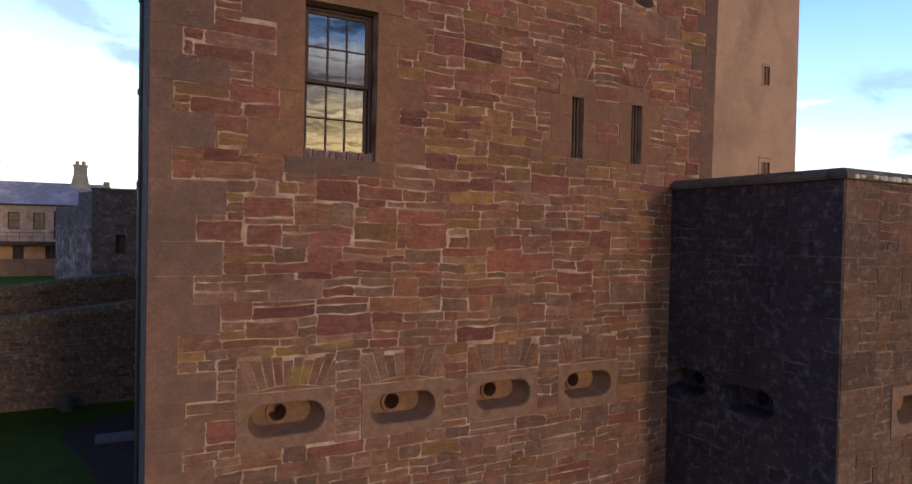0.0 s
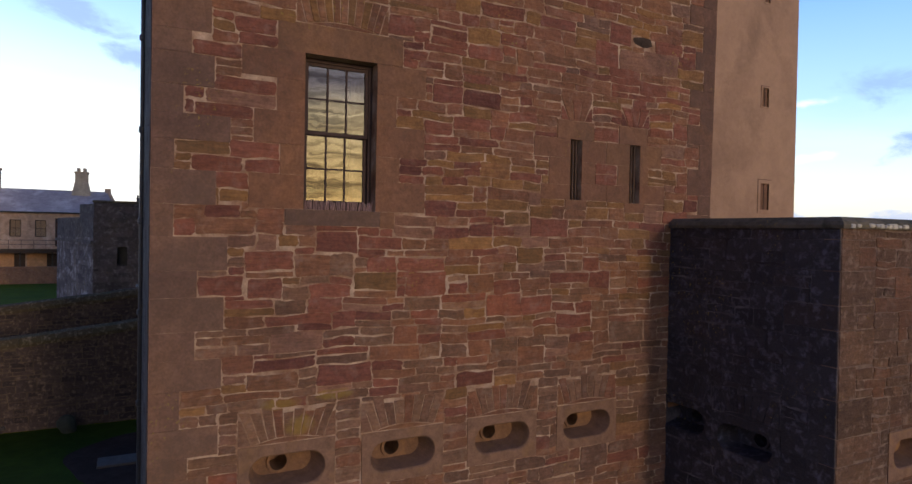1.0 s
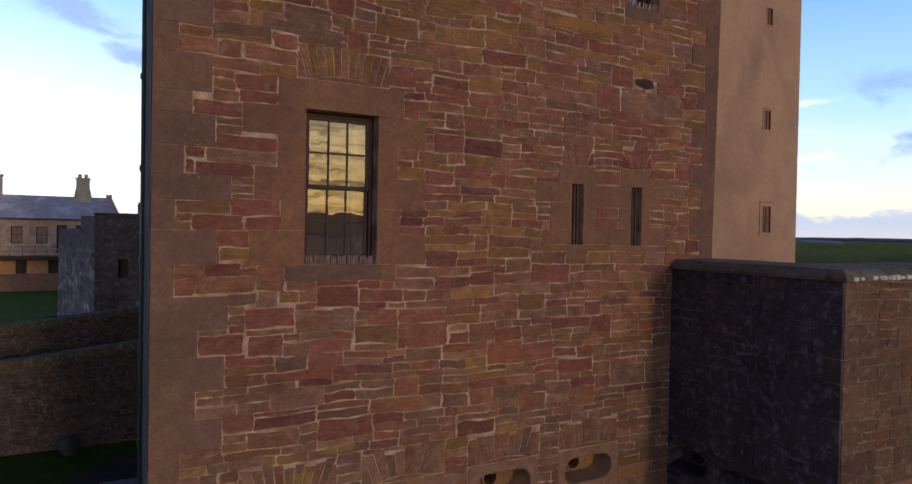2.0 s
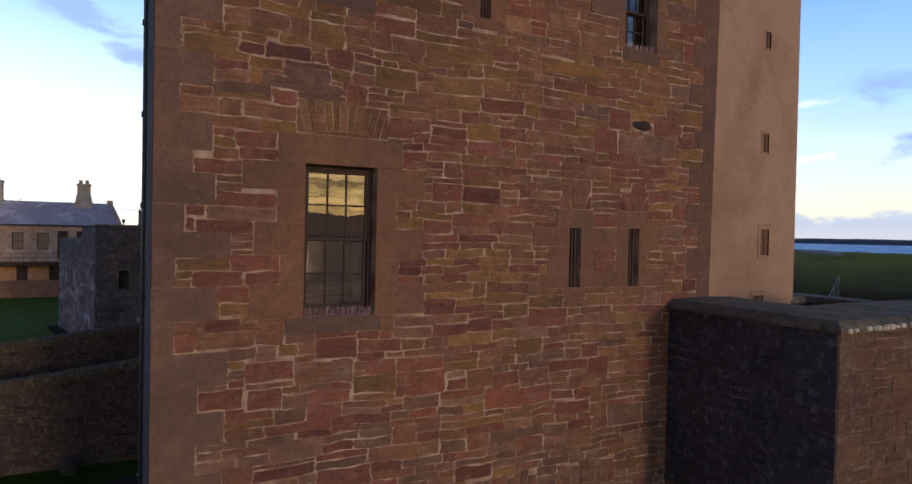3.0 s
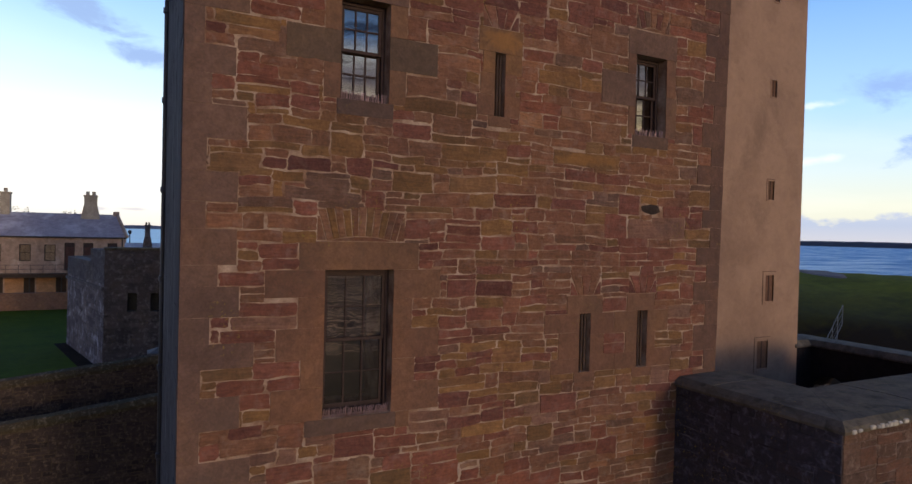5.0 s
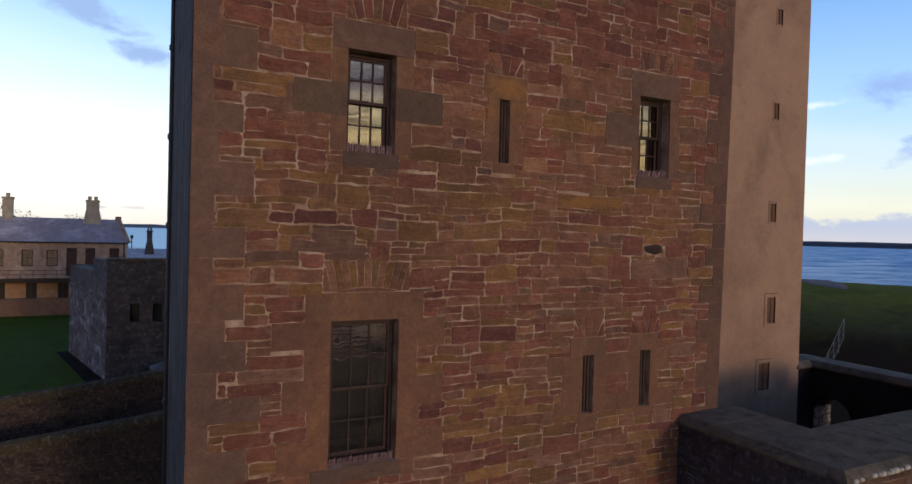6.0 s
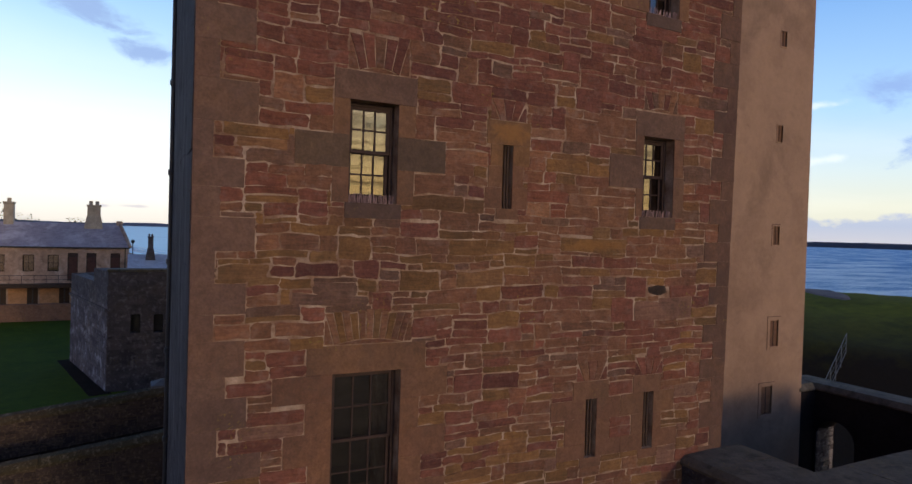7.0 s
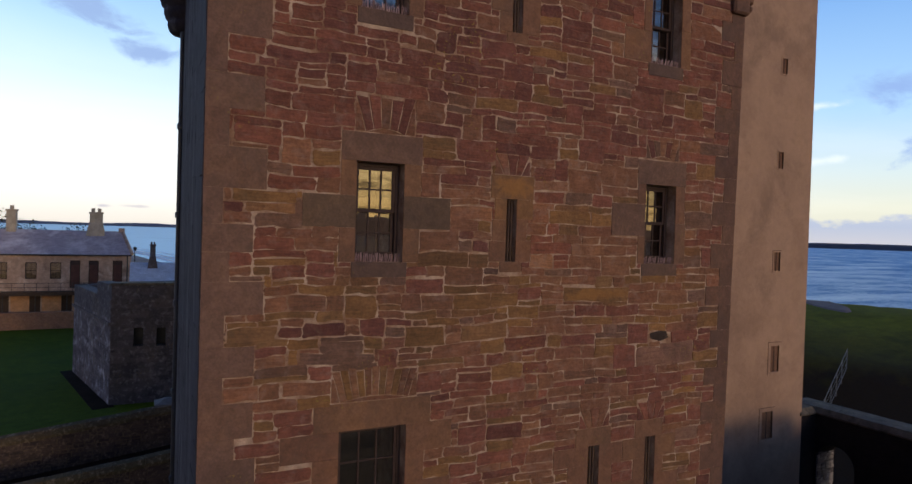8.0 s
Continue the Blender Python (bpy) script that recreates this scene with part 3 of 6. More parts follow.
def box(bm, x0, x1, y0, y1, z0, z1, bevel=0.0):
    vs = [bm.verts.new(p) for p in ((x0, y0, z0), (x1, y0, z0), (x1, y1, z0), (x0, y1, z0), (x0, y0, z1), (x1, y0, z1), (x1, y1, z1), (x0, y1, z1))]
    fs = [bm.faces.new([vs[i] for i in q]) for q in ((3, 2, 1, 0), (4, 5, 6, 7), (0, 1, 5, 4), (1, 2, 6, 5), (2, 3, 7, 6), (3, 0, 4, 7))]
    if bevel:
        es = list({e for f in fs for e in f.edges})
        bmesh.ops.bevel(bm, geom=es, offset=bevel, segments=1, affect="EDGES", profile=0.5)
    return vs


def boxes(*dims, bevel=0.0):
    bm = bmesh.new()
    for d in dims:
        box(bm, *d, bevel=bevel)
    return bm


def rod(bm, a, b, r, n=8):
    a, b = Vector(a), Vector(b)
    q = (b - a).to_track_quat("Z", "Y")
    rings = []
    for p in (a, b):
        rings.append([bm.verts.new(p + q @ Vector((r * math.cos(k * math.tau / n), r * math.sin(k * math.tau / n), 0))) for k in range(n)])
    for k in range(n):
        bm.faces.new((rings[0][k], rings[0][(k + 1) % n], rings[1][(k + 1) % n], rings[1][k]))
    bm.faces.new(rings[0][::-1]), bm.faces.new(rings[1])


def lathe(profile, n, centre, name_bm=None):
    """A turned solid: profile of (radius, height) about an upright axis."""
    bm = name_bm or bmesh.new()
    rings = [[bm.verts.new((centre[0] + r * math.cos(k * math.tau / n), centre[1] + r * math.sin(k * math.tau / n), z)) for k in range(n)] for r, z in profile]
    for lo, hi in zip(rings, rings[1:]):
        for k in range(n):
            bm.faces.new((lo[k], lo[(k + 1) % n], hi[(k + 1) % n], hi[k]))
    bm.faces.new(rings[0][::-1]), bm.faces.new(rings[-1])
    return bm


def wall_slab(us, vs, holes, place, thick):
    """A wall with openings through it: u along, v up, depth inwards; place(u, depth, v) gives the point."""
    U = sorted({*us, *(h[0] for h in holes), *(h[1] for h in holes)})
    V = sorted({*vs, *(h[2] for h in holes), *(h[3] for h in holes)})
    solid = {}
    for i in range(len(U) - 1):
        for j in range(len(V) - 1):
            cu, cv = (U[i] + U[i + 1]) / 2, (V[j] + V[j + 1]) / 2
            solid[i, j] = not any(h[0] < cu < h[1] and h[2] < cv < h[3] for h in holes)
    bm, cache = bmesh.new(), {}

    def p(i, j, d):
        if (i, j, d) not in cache:
            cache[i, j, d] = bm.verts.new(place(U[i], thick * d, V[j]))
        return cache[i, j, d]

    for (i, j), s in solid.items():
        if not s:
            continue
        bm.faces.new([p(i, j, 0), p(i + 1, j, 0), p(i + 1, j + 1, 0), p(i, j + 1, 0)])
        bm.faces.new([p(i, j + 1, 1), p(i + 1, j + 1, 1), p(i + 1, j, 1), p(i, j, 1)])
        for di, dj, a, b in ((-1, 0, (i, j), (i, j + 1)), (1, 0, (i + 1, j), (i + 1, j + 1)), (0, -1, (i, j), (i + 1, j)), (0, 1, (i, j + 1), (i + 1, j + 1))):
            if not solid.get((i + di, j + dj), False):
                bm.faces.new([p(*a, 0), p(*b, 0), p(*b, 1), p(*a, 1)])
    return bm


def outline(rng, u0, u1, v0, v1, joint, ragged=1.0):
    """The uneven outline of one squared rubble stone."""
    g = joint / 2
    gap = (lambda: g * rng.choice((0.25, 0.3, 0.6, 1.0, 1.25, 1.5))) if ragged > 0.5 else (lambda: g)
    a, b, c, d = u0 + gap(), u1 - gap(), v0 + gap(), v1 - gap()
    w, h = b - a, d - c
    j = min(0.0095, 0.07 * h) * ragged
    q = lambda: rng.uniform(-j, j)
    k = lambda: min(rng.choice((0.004, 0.006, 0.010, 0.016, 0.026)) * ragged + 0.002, 0.25 * h, 0.25 * w)
    s = min(0.05 * h, 0.008) * ragged
    bl, br, tr, tl = ((a + q(), c + rng.uniform(-s, s) * 0.5), (b + q(), c + rng.uniform(-s, s) * 0.5), (b + q(), d + rng.uniform(-s, s)), (a + q(), d + rng.uniform(-s, s)))
    pts = []
    for p, n, prev in ((bl, br, tl), (br, tr, bl), (tr, tl, br), (tl, bl, tr)):
        for away, end in ((prev, 0), (n, 1)):
            L2 = math.hypot(away[0] - p[0], away[1] - p[1]) or 1
            f = k() / L2
            pts.append((p[0] + (away[0] - p[0]) * f, p[1] + (away[1] - p[1]) * f))
        for f in (0.35, 0.68):
            f += rng.uniform(-0.08, 0.08)
            pts.append((p[0] + (n[0] - p[0]) * f + q(), p[1] + (n[1] - p[1]) * f + q()))
    return pts


def stone_geo(rng, pts, place, proud=0.010, sink=0.02, ease=0.009, flip=False):
    """One stone from its outline: sunk edge, eased arris, slightly tilted face."""
    n = len(pts)
    cu, cv = sum(p[0] for p in pts) / n, sum(p[1] for p in pts) / n
    tu, tv = rng.uniform(-0.012, 0.012), rng.uniform(-0.02, 0.02)
    vs = [place(u, sink, v) for u, v in pts]
    for u, v in pts:
        s = math.hypot(u - cu, v - cv) or 1
        f = max(0.6, 1 - ease / s)
        uu, vv = cu + (u - cu) * f, cv + (v - cv) * f
        vs.append(place(uu, -(proud + tu * (uu - cu) + tv * (vv - cv)), vv))
    fs = [(i, (i + 1) % n, n + (i + 1) % n, n + i) for i in range(n)] + [tuple(range(n, 2 * n))]
    if flip:
        fs = [f[::-1] for f in fs]
    return vs, fs


def joined(name, geos, mats, parent, kind="stuff", label=""):
    """Many stones in one mesh; geos: (verts, faces, slot)."""
    V, F, S = [], [], []
    for vs, fs, s in geos:
        o = len(V)
        V += vs
        F += [tuple(i + o for i in f) for f in fs]
        S += [s] * len(fs)
    ob = new(name, mesh_of(name, V, F, mats, S))
    ob.parent = parent
    return tagged(ob, label=label, kind=kind)


def rubble(rng, u0, u1, v0, v1, blocked, low=0.12, high=0.28, wide=(0.24, 0.80)):
    """Squared rubble, brought roughly to courses: rectangles (u0, u1, v0, v1) that fill the wall round what is blocked."""
    beds, v = [v0], v0
    while v < v1:
        v += rng.choice((rng.uniform(low, high), rng.uniform(low, high), rng.uniform(low, low + 0.05)))
        beds.append(min(v, v1))
    taken, stones = list(blocked), []
    for bi in range(len(beds) - 1):
        a, b = beds[bi], beds[bi + 1]
        if b - a < 0.05:
            continue
        near = [t for t in taken if t[3] > a + 0.01 and t[2] < b - 0.01]
        cuts = sorted({u0, u1, *(min(max(t[k], u0), u1) for t in near for k in (0, 1))})
        runs = []
        for s, e in zip(cuts, cuts[1:]):
            if e - s < 0.03:
                continue
            m, lo, hi = (s + e) / 2, a, b
            for t in near:
                if t[0] < m < t[1]:
                    if t[2] <= lo + 0.01 and t[3] >= hi - 0.01:
                        lo = hi
                    elif t[2] <= lo + 0.01:
                        lo = max(lo, t[3])
                    elif t[3] >= hi - 0.01:
                        hi = min(hi, t[2])
                    else:
                        lo = hi
            if hi - lo > 0.055:
                if runs and abs(runs[-1][1] - s) < 1e-6 and abs(runs[-1][2] - lo) < 1e-6 and abs(runs[-1][3] - hi) < 1e-6:
                    runs[-1][1] = e
                else:
                    runs.append([s, e, lo, hi])
        for s, e, lo, hi in runs:
            x = s
            while x < e - 0.02:
                h = hi - lo
                w = rng.uniform(*wide) * (1.0 if h > 0.16 else 0.85)
                if e - (x + w) < wide[0] * 0.8:
                    w = e - x if e - x < wide[1] * 1.25 else (e - x) / 2
                top = hi
                roll = rng.random()
                if roll < 0.10 and bi + 2 < len(beds) and hi == b and w > 0.25:
                    nt = beds[bi + 2]
                    if nt - lo < 0.50 and not any(t[0] < x + w and t[1] > x and t[2] < nt and t[3] > b + 0.005 for t in taken):
                        top = nt
                        taken.append((x, x + w, b, nt))
                if roll > 0.88 and h > 0.19 and w > 0.2:
                    m = lo + h * rng.uniform(0.35, 0.65)
                    stones.append((x, x + w, lo, m))
                    if rng.random() < 0.4 and w > 0.4:
                        c = x + w * rng.uniform(0.35, 0.65)
                        stones += [(x, c, m, hi), (c, x + w, m, hi)]
                    else:
                        stones.append((x, x + w, m, hi))
                else:
                    stones.append((x, x + w, lo, top))
                x += w
    return stones


def warp(u, v, fixed):
    """Bends the joints of a wall together, so that neighbours still fit; still beside cut stones."""
    near = 0.30
    for a, b, c, d in fixed:
        du, dv = max(a - u, u - b, 0.0), max(c - v, v - d, 0.0)
        if du < near and dv < near:
            near = min(near, math.hypot(du, dv))
    f = near / 0.30
    p = Vector((u, v, 0.0))
    au = 0.035 * noise.noise(p * 1.7 + Vector((0, 0, 4.4))) + 0.020 * noise.noise(p * 5.5 + Vector((0, 0, 8.2)))
    av = 0.060 * noise.noise(Vector((u * 0.5, v * 0.8, 3.7))) + 0.034 * noise.noise(p * 2.3 + Vector((0, 0, 9.1))) + 0.014 * noise.noise(p * 6.5 + Vector((0, 0, 1.3)))
    return u + f * au, v + f * av


def empty_thing(name, at, label, category, group="", kind=""):
    ob = new(name)
    ob.location = at
    bpy.context.view_layer.update()
    return tagged(ob, label, category, group, kind)

# ---- ground, sea and far shores ----
def land(x, y):
    """Height of the land: ditch round the tower, lawn behind, turf rampart to seaward, then the shore."""
    z = 0.6
    if y > 17.0:
        z = 0.6 + 1.1 * min(1.0, (y - 17.0) / 4.0)
    d = 0.86 * x + 0.5 * y
    if x > 18.6:
        prof = ((20, 0.6), (25, 2.4), (29, 3.6), (31.5, 4.6), (33.5, 6.1), (39, 7.2), (46, 8.1), (51, 8.35), (56, 7.6), (64, 5.0), (80, 1.0), (110, -2.2), (150, -6.0))
        h = prof[-1][1]
        for (d0, z0), (d1, z1) in zip(prof, prof[1:]):
            if d < d1:
                f = max(0.0, (d - d0) / (d1 - d0))
                h = z0 + (z1 - z0) * f * f * (3 - 2 * f) if d0 < 31 else z0 + (z1 - z0) * f
                break
        z = h + 0.25 * noise.noise(Vector((x * 0.11, y * 0.11, 1.0)))
    far = max(-x - 70, y - 112, x - 150, 0.0)
    z = z - min(7.0, far * 0.12) - min(7.0, 0.086 * max(0.0, -y - 13))
    return z


def ground_sheet():
    xs = sorted({*np.arange(-110, 18, 4.0).tolist(), 18.5, *np.arange(18.7, 66, 1.2).tolist(), *np.arange(66, 190, 5.0).tolist()})
    ys = sorted({*np.arange(-90, -8, 5.0).tolist(), *np.arange(-8, 17, 1.25).tolist(), *np.arange(17, 46, 1.0).tolist(), *np.arange(46, 180, 4.0).tolist()})
    V = [(x, y, land(x, y)) for y in ys for x in xs]
    n = len(xs)
    F = [(j * n + i, j * n + i + 1, (j + 1) * n + i + 1, (j + 1) * n + i) for j in range(len(ys) - 1) for i in range(n - 1)]
    return V, F


ground = part("ground", ground_sheet(), GRASS_GROUND, smooth=True)
tagged(ground, "dark green mown turf round the castle, rising to a bank", "ground", kind="structure")

bm = bmesh.new()
bmesh.ops.create_circle(bm, cap_ends=True, segments=96, radius=4600)
bmesh.ops.translate(bm, verts=bm.verts[:], vec=(0, 0, -3.0))
tagged(part("water", bm, SEA), "choppy blue firth with pale glitter", "water", kind="structure")




def shelf(nx=76, ny=24):
    """Rough rock shelf that falls from the castle's foot into the water."""
    V, F = [], []
    for j in range(ny + 1):
        for i in range(nx + 1):
            x, y = -70 + 150 * i / nx, -13 - 56 * j / ny
            z = 0.69 - 0.086 * (-13 - y) + 0.16 * min(1.0, j / 3) * (1 + noise.noise(Vector((x * 0.3, y * 0.5, 2.0))))
            V.append((x, y, z))
    for j in range(ny):
        for i in range(nx):
            a = j * (nx + 1) + i
            F.append((a, a + nx + 1, a + nx + 2, a + 1))
    return V, F


tagged(part("foreshore", shelf(), FORESHORE), "dark wet rock foreshore before the tower", "foreshore", kind="structure")
# darker sheet over the ground that paints the ditch's shade
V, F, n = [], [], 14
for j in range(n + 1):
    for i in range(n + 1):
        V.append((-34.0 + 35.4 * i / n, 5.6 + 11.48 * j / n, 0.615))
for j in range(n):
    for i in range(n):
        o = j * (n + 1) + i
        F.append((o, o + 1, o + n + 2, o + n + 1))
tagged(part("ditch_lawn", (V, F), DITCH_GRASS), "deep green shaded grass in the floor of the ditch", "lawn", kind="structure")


def far_coast(name, az0, az1, dist, low, high, seed, label, mat=COAST):
    """A long low wooded shore between two bearings (degrees clockwise from north), with an uneven crest."""
    rng = random.Random(seed)
    n = 90
    V, F = [], []
    for i in range(n + 1):
        a = radians(az0 + (az1 - az0) * i / n)
        ends = min(1.0, 6 * i / n, 6 * (n - i) / n)
        h = (low + (high - low) * (0.5 + 0.5 * noise.noise(Vector((i * 0.13, seed, 0)))) + rng.uniform(-0.6, 0.9)) * (0.3 + 0.7 * ends)
        for r, z in ((dist, -3.4), (dist + 30, -3 + h * 0.75), (dist + 120, -3 + h), (dist + 600, -3.4)):
            V.append((r * math.sin(a), r * math.cos(a), z))
    for i in range(n):
        for k in range(3):
            o = i * 4 + k
            F.append((o, o + 4, o + 5, o + 1))
    return tagged(part(name, (V, F), mat), label, "far shore", kind="structure")


far_coast("far_shore_east", 40, 110, 2300, 14, 20, 3, "long dark wooded shore across the blue firth")
far_coast("far_shore_south", 125, 235, 1900, 48, 74, 5, "dark brown hazy hills across the river mouth", hazy_hills())
far_coast("far_shore_north", -40, 16, 2600, 6, 15, 7, "low hazy far shore beyond the bay", HAZY_COAST)

# ---- the tower: front wall with its stones ----
X0, X1, TOP = -1.87, 7.93, 18.4


def front(u, d, v):
    """The front wall's own place: its seaward edge leans out a little with height."""
    f = min(1.0, max(0.0, (u - 6.4) / 1.5))
    return (u + 0.019 * (v - 11.0) * f * f * (3 - 2 * f), d, v)


WINDOWS = [(0.0, 1.03, 7.92, 10.03), (0.16, 0.89, 12.45, 13.90), (5.62, 6.36, 12.45, 13.90), (0.16, 0.89, 16.08, 17.53), (5.62, 6.36, 16.10, 17.55)]
SLITS = [(4.49, 4.73, 8.23, 9.25), (5.80, 6.05, 8.22, 9.26), (2.67, 2.86, 12.47, 13.48), (2.67, 2.86, 16.15, 17.16)]
LOOPS = [(-0.16, 4.39), (1.53, 4.36), (3.25, 4.37), (4.96, 4.37)]
loop_rects = [(c - 0.64, c + 0.63, z - 0.36, z + 0.37) for c, z in LOOPS]
bm = wall_slab([X0, X1], [-0.5, TOP], WINDOWS + SLITS + loop_rects, front, 1.2)
wall_south = tagged(part("wall_south", bm, MORTAR), "tower front of red and brown rubble sandstone with pale mortar", "wall", kind="structure")

rng = random.Random(11)
blocked, dressed = WINDOWS + SLITS, []


def dress(u0, u1, v0, v1, name="dressed_stone", mat=None, proud=0.011, joint=0.0002, ragged=0.15):
    blocked.append((u0, u1, v0, v1))
    dressed.append((name, stone_geo(rng, outline(rng, u0, u1, v0, v1, joint, ragged), front, proud, ease=0.002), mat or DRESSED))


def fan(c, v0, v1, half, count, spread, mats, rise=0.07, uneven=0.05, place=front, out=None, taken=None, flip=False, table=RUBBLE):
    """A relieving arch: thin upright stones leaning outwards over a flat segment, with wedge stones at its ends."""
    g, s = rng.uniform(0.003, 0.006), 1 + spread / half
    left, right = c - half - spread, c + half + spread
    out, taken = dressed if out is None else out, blocked if taken is None else taken
    taken.append((left, right, v0, v1 - 0.03))
    bow = lambda x: rise * (1 - (x / half) ** 2)
    for k in range(count):
        a, b = -half + 2 * half * k / count, -half + 2 * half * (k + 1) / count
        ta = v1 + rng.uniform(-uneven, uneven * 0.3)
        tb = ta + rng.uniform(-0.015, 0.015)
        pts = [(c + a + g, v0 + bow(a)), (c + b - g, v0 + bow(b)), (c + b * (1 + s) / 2 - g, (v0 + v1) / 2), (c + b * s - g, tb), (c + a * s + g, ta), (c + a * (1 + s) / 2 + g, (v0 + v1) / 2)]
        out.append(("voussoir", stone_geo(rng, pts, place, rng.uniform(0.008, 0.015), ease=0.006, flip=flip), table[rng.choice(mats)]))
    if rise > 0.03:
        arc = [(c + half * (1 - 2 * k / 8) * 0.96, v0 + max(0.006, bow(half * (1 - 2 * k / 8)) - 0.008)) for k in range(9)]
        out.append(("arch_segment", stone_geo(rng, [(c - half * 0.96, v0 + 0.003), (c + half * 0.96, v0 + 0.003)] + arc[1:-1], place, 0.009, ease=0.004, flip=flip), table["brown"]))
    for sg in (-1, 1):
        pts = [(c + sg * (half + spread - g), v0 + g), (c + sg * (half + spread - g), v1 - 0.12), (c + sg * (half + spread * 0.72), v1 - 0.14), (c + sg * (half + 0.012), v0 + g)]
        out.append(("wedge_stone", stone_geo(rng, pts if sg < 0 else pts[::-1], place, 0.008, ease=0.006, flip=flip), table[rng.choice(mats)]))


# corner stones, long and short in turn: (top, width)
QUOINS = [(2.75, 0.80), (3.30, 0.40), (3.88, 0.80), (4.16, 0.42), (4.47, 0.68), (4.74, 0.45), (5.11, 0.81), (5.59, 0.35), (5.97, 0.84), (6.33, 0.52), (6.76, 0.86), (7.10, 0.54),
          (7.53, 0.90), (7.935, 0.26), (8.37, 0.75), (8.74, 0.26), (9.07, 0.92), (9.415, 0.36), (9.82, 0.72), (10.10, 0.45), (10.57, 0.68), (10.92, 0.29), (11.32, 0.68), (11.74, 0.29),
          (12.18, 0.78), (12.57, 0.34), (12.94, 0.63), (13.41, 0.24), (13.95, 0.79), (14.44, 0.30), (14.90, 0.74), (15.41, 0.26), (15.94, 0.81), (16.45, 0.40), (17.0, 0.85), (17.6, 0.40), (TOP, 0.80)]
v = 2.2
for top, w in QUOINS:
    dress(X0, X0 + w, v, top, "quoin", QUOIN_STONE)
    v = top
v, k = 2.2, 0
while v < TOP:
    h = rng.uniform(0.32, 0.50)
    w = rng.uniform(0.52, 0.72) if k % 2 else rng.uniform(0.24, 0.36)
    dress(X1 - w, X1, v, min(v + h, TOP), "quoin", EDGE_STONE)
    v, k = v + h, k + 1
# window and slit surrounds: lintel (ends, depth), then the jamb stones on both sides from the head down: (bottom, outer edge)
SURROUNDS = [
    ((-0.37, 1.42, 0.40), [(9.65, -0.82), (9.22, -0.37), (8.78, -0.66), (8.38, -0.32), (7.92, -0.72)], [(9.60, 1.79), (9.15, 1.33), (8.71, 1.78), (8.35, 1.39), (7.92, 1.80)]),
    ((-0.07, 1.17, 0.41), [(13.40, -0.07), (12.94, -0.60), (12.45, -0.08)], [(13.43, 1.16), (12.95, 1.66), (12.45, 1.15)]),
    ((5.42, 6.60, 0.44), [(13.53, 5.43), (12.95, 4.84), (12.45, 5.46)], [(13.20, 6.59), (12.45, 6.62)]),
    ((-0.07, 1.17, 0.38), [(17.05, -0.09), (16.56, -0.50), (16.08, -0.06)], [(17.0, 1.17), (16.50, 1.52), (16.08, 1.12)]),
    ((5.42, 6.60, 0.38), [(16.65, 5.44), (16.10, 5.00)], [(16.80, 6.57), (16.10, 6.60)]),
    ((4.21, 4.99, 0.31), [(8.93, 3.75), (8.48, 4.05), (8.23, 3.90)], [(8.88, 5.26), (8.52, 5.03), (8.23, 5.28)]),
    ((5.55, 6.22, 0.31), [(8.88, 5.27), (8.52, 5.53), (8.22, 5.29)], [(8.87, 6.56), (8.55, 6.25), (8.22, 6.66)]),
    ((2.37, 3.18, 0.38), [(13.14, 2.45), (12.80, 2.41), (12.47, 2.36)], [(13.16, 3.17), (12.81, 3.06), (12.47, 3.15)]),
    ((2.40, 3.15, 0.34), [(16.80, 2.42), (16.45, 2.28), (16.15, 2.44)], [(16.75, 3.12), (16.15, 3.20)]),
]
for i, ((a, b, lo, hi), (lintel, left, right)) in enumerate(zip(WINDOWS + SLITS, SURROUNDS)):
    slit = i >= len(WINDOWS)
    dress(lintel[0], lintel[1], hi, hi + lintel[2], "lintel", OCHRE_DRESSED if i == 7 else DRESSED_GREY if i in (1, 2) else None)
    if slit:
        dress(a - 0.10, b + 0.12, lo - 0.17, lo, "window_sill_stone")
    else:
        dress(a - 0.25 if i == 0 else a - 0.05, b + 0.07, lo - 0.22, lo, "window_sill_stone", SILL_STONE, 0.016)
    for inner, rows in ((a, left), (b, right)):
        top = hi
        for k, (low, edge) in enumerate(rows):
            mat = GREEN_GREY if i == 1 and k == 1 else DRESSED_GREY if i == 2 and k == 1 else OCHRE_DRESSED if i == 7 and k == 0 else None
            dress(min(inner, edge), max(inner, edge), low, top, "jamb_stone", mat)
            top = low
dress(1.105, 1.32, 7.68, 7.915, "jamb_stone")
fan(0.53, 10.44, 10.92, 0.52, 11, 0.14, ["brown", "ochre", "brown"])
fan(0.58, 14.32, 14.86, 0.30, 5, 0.16, ["red", "brown", "plum"])
fan(6.00, 14.36, 14.74, 0.28, 5, 0.12, ["brown", "plum", "slate"])
for i, (a, b, lo, hi) in enumerate(SLITS[:3]):
    top = hi + SURROUNDS[len(WINDOWS) + i][0][2] + 0.004
    fan((a + b) / 2, top, top + 0.36, 0.16, 3, 0.17, ["red", "brown", "plum"], 0.0)
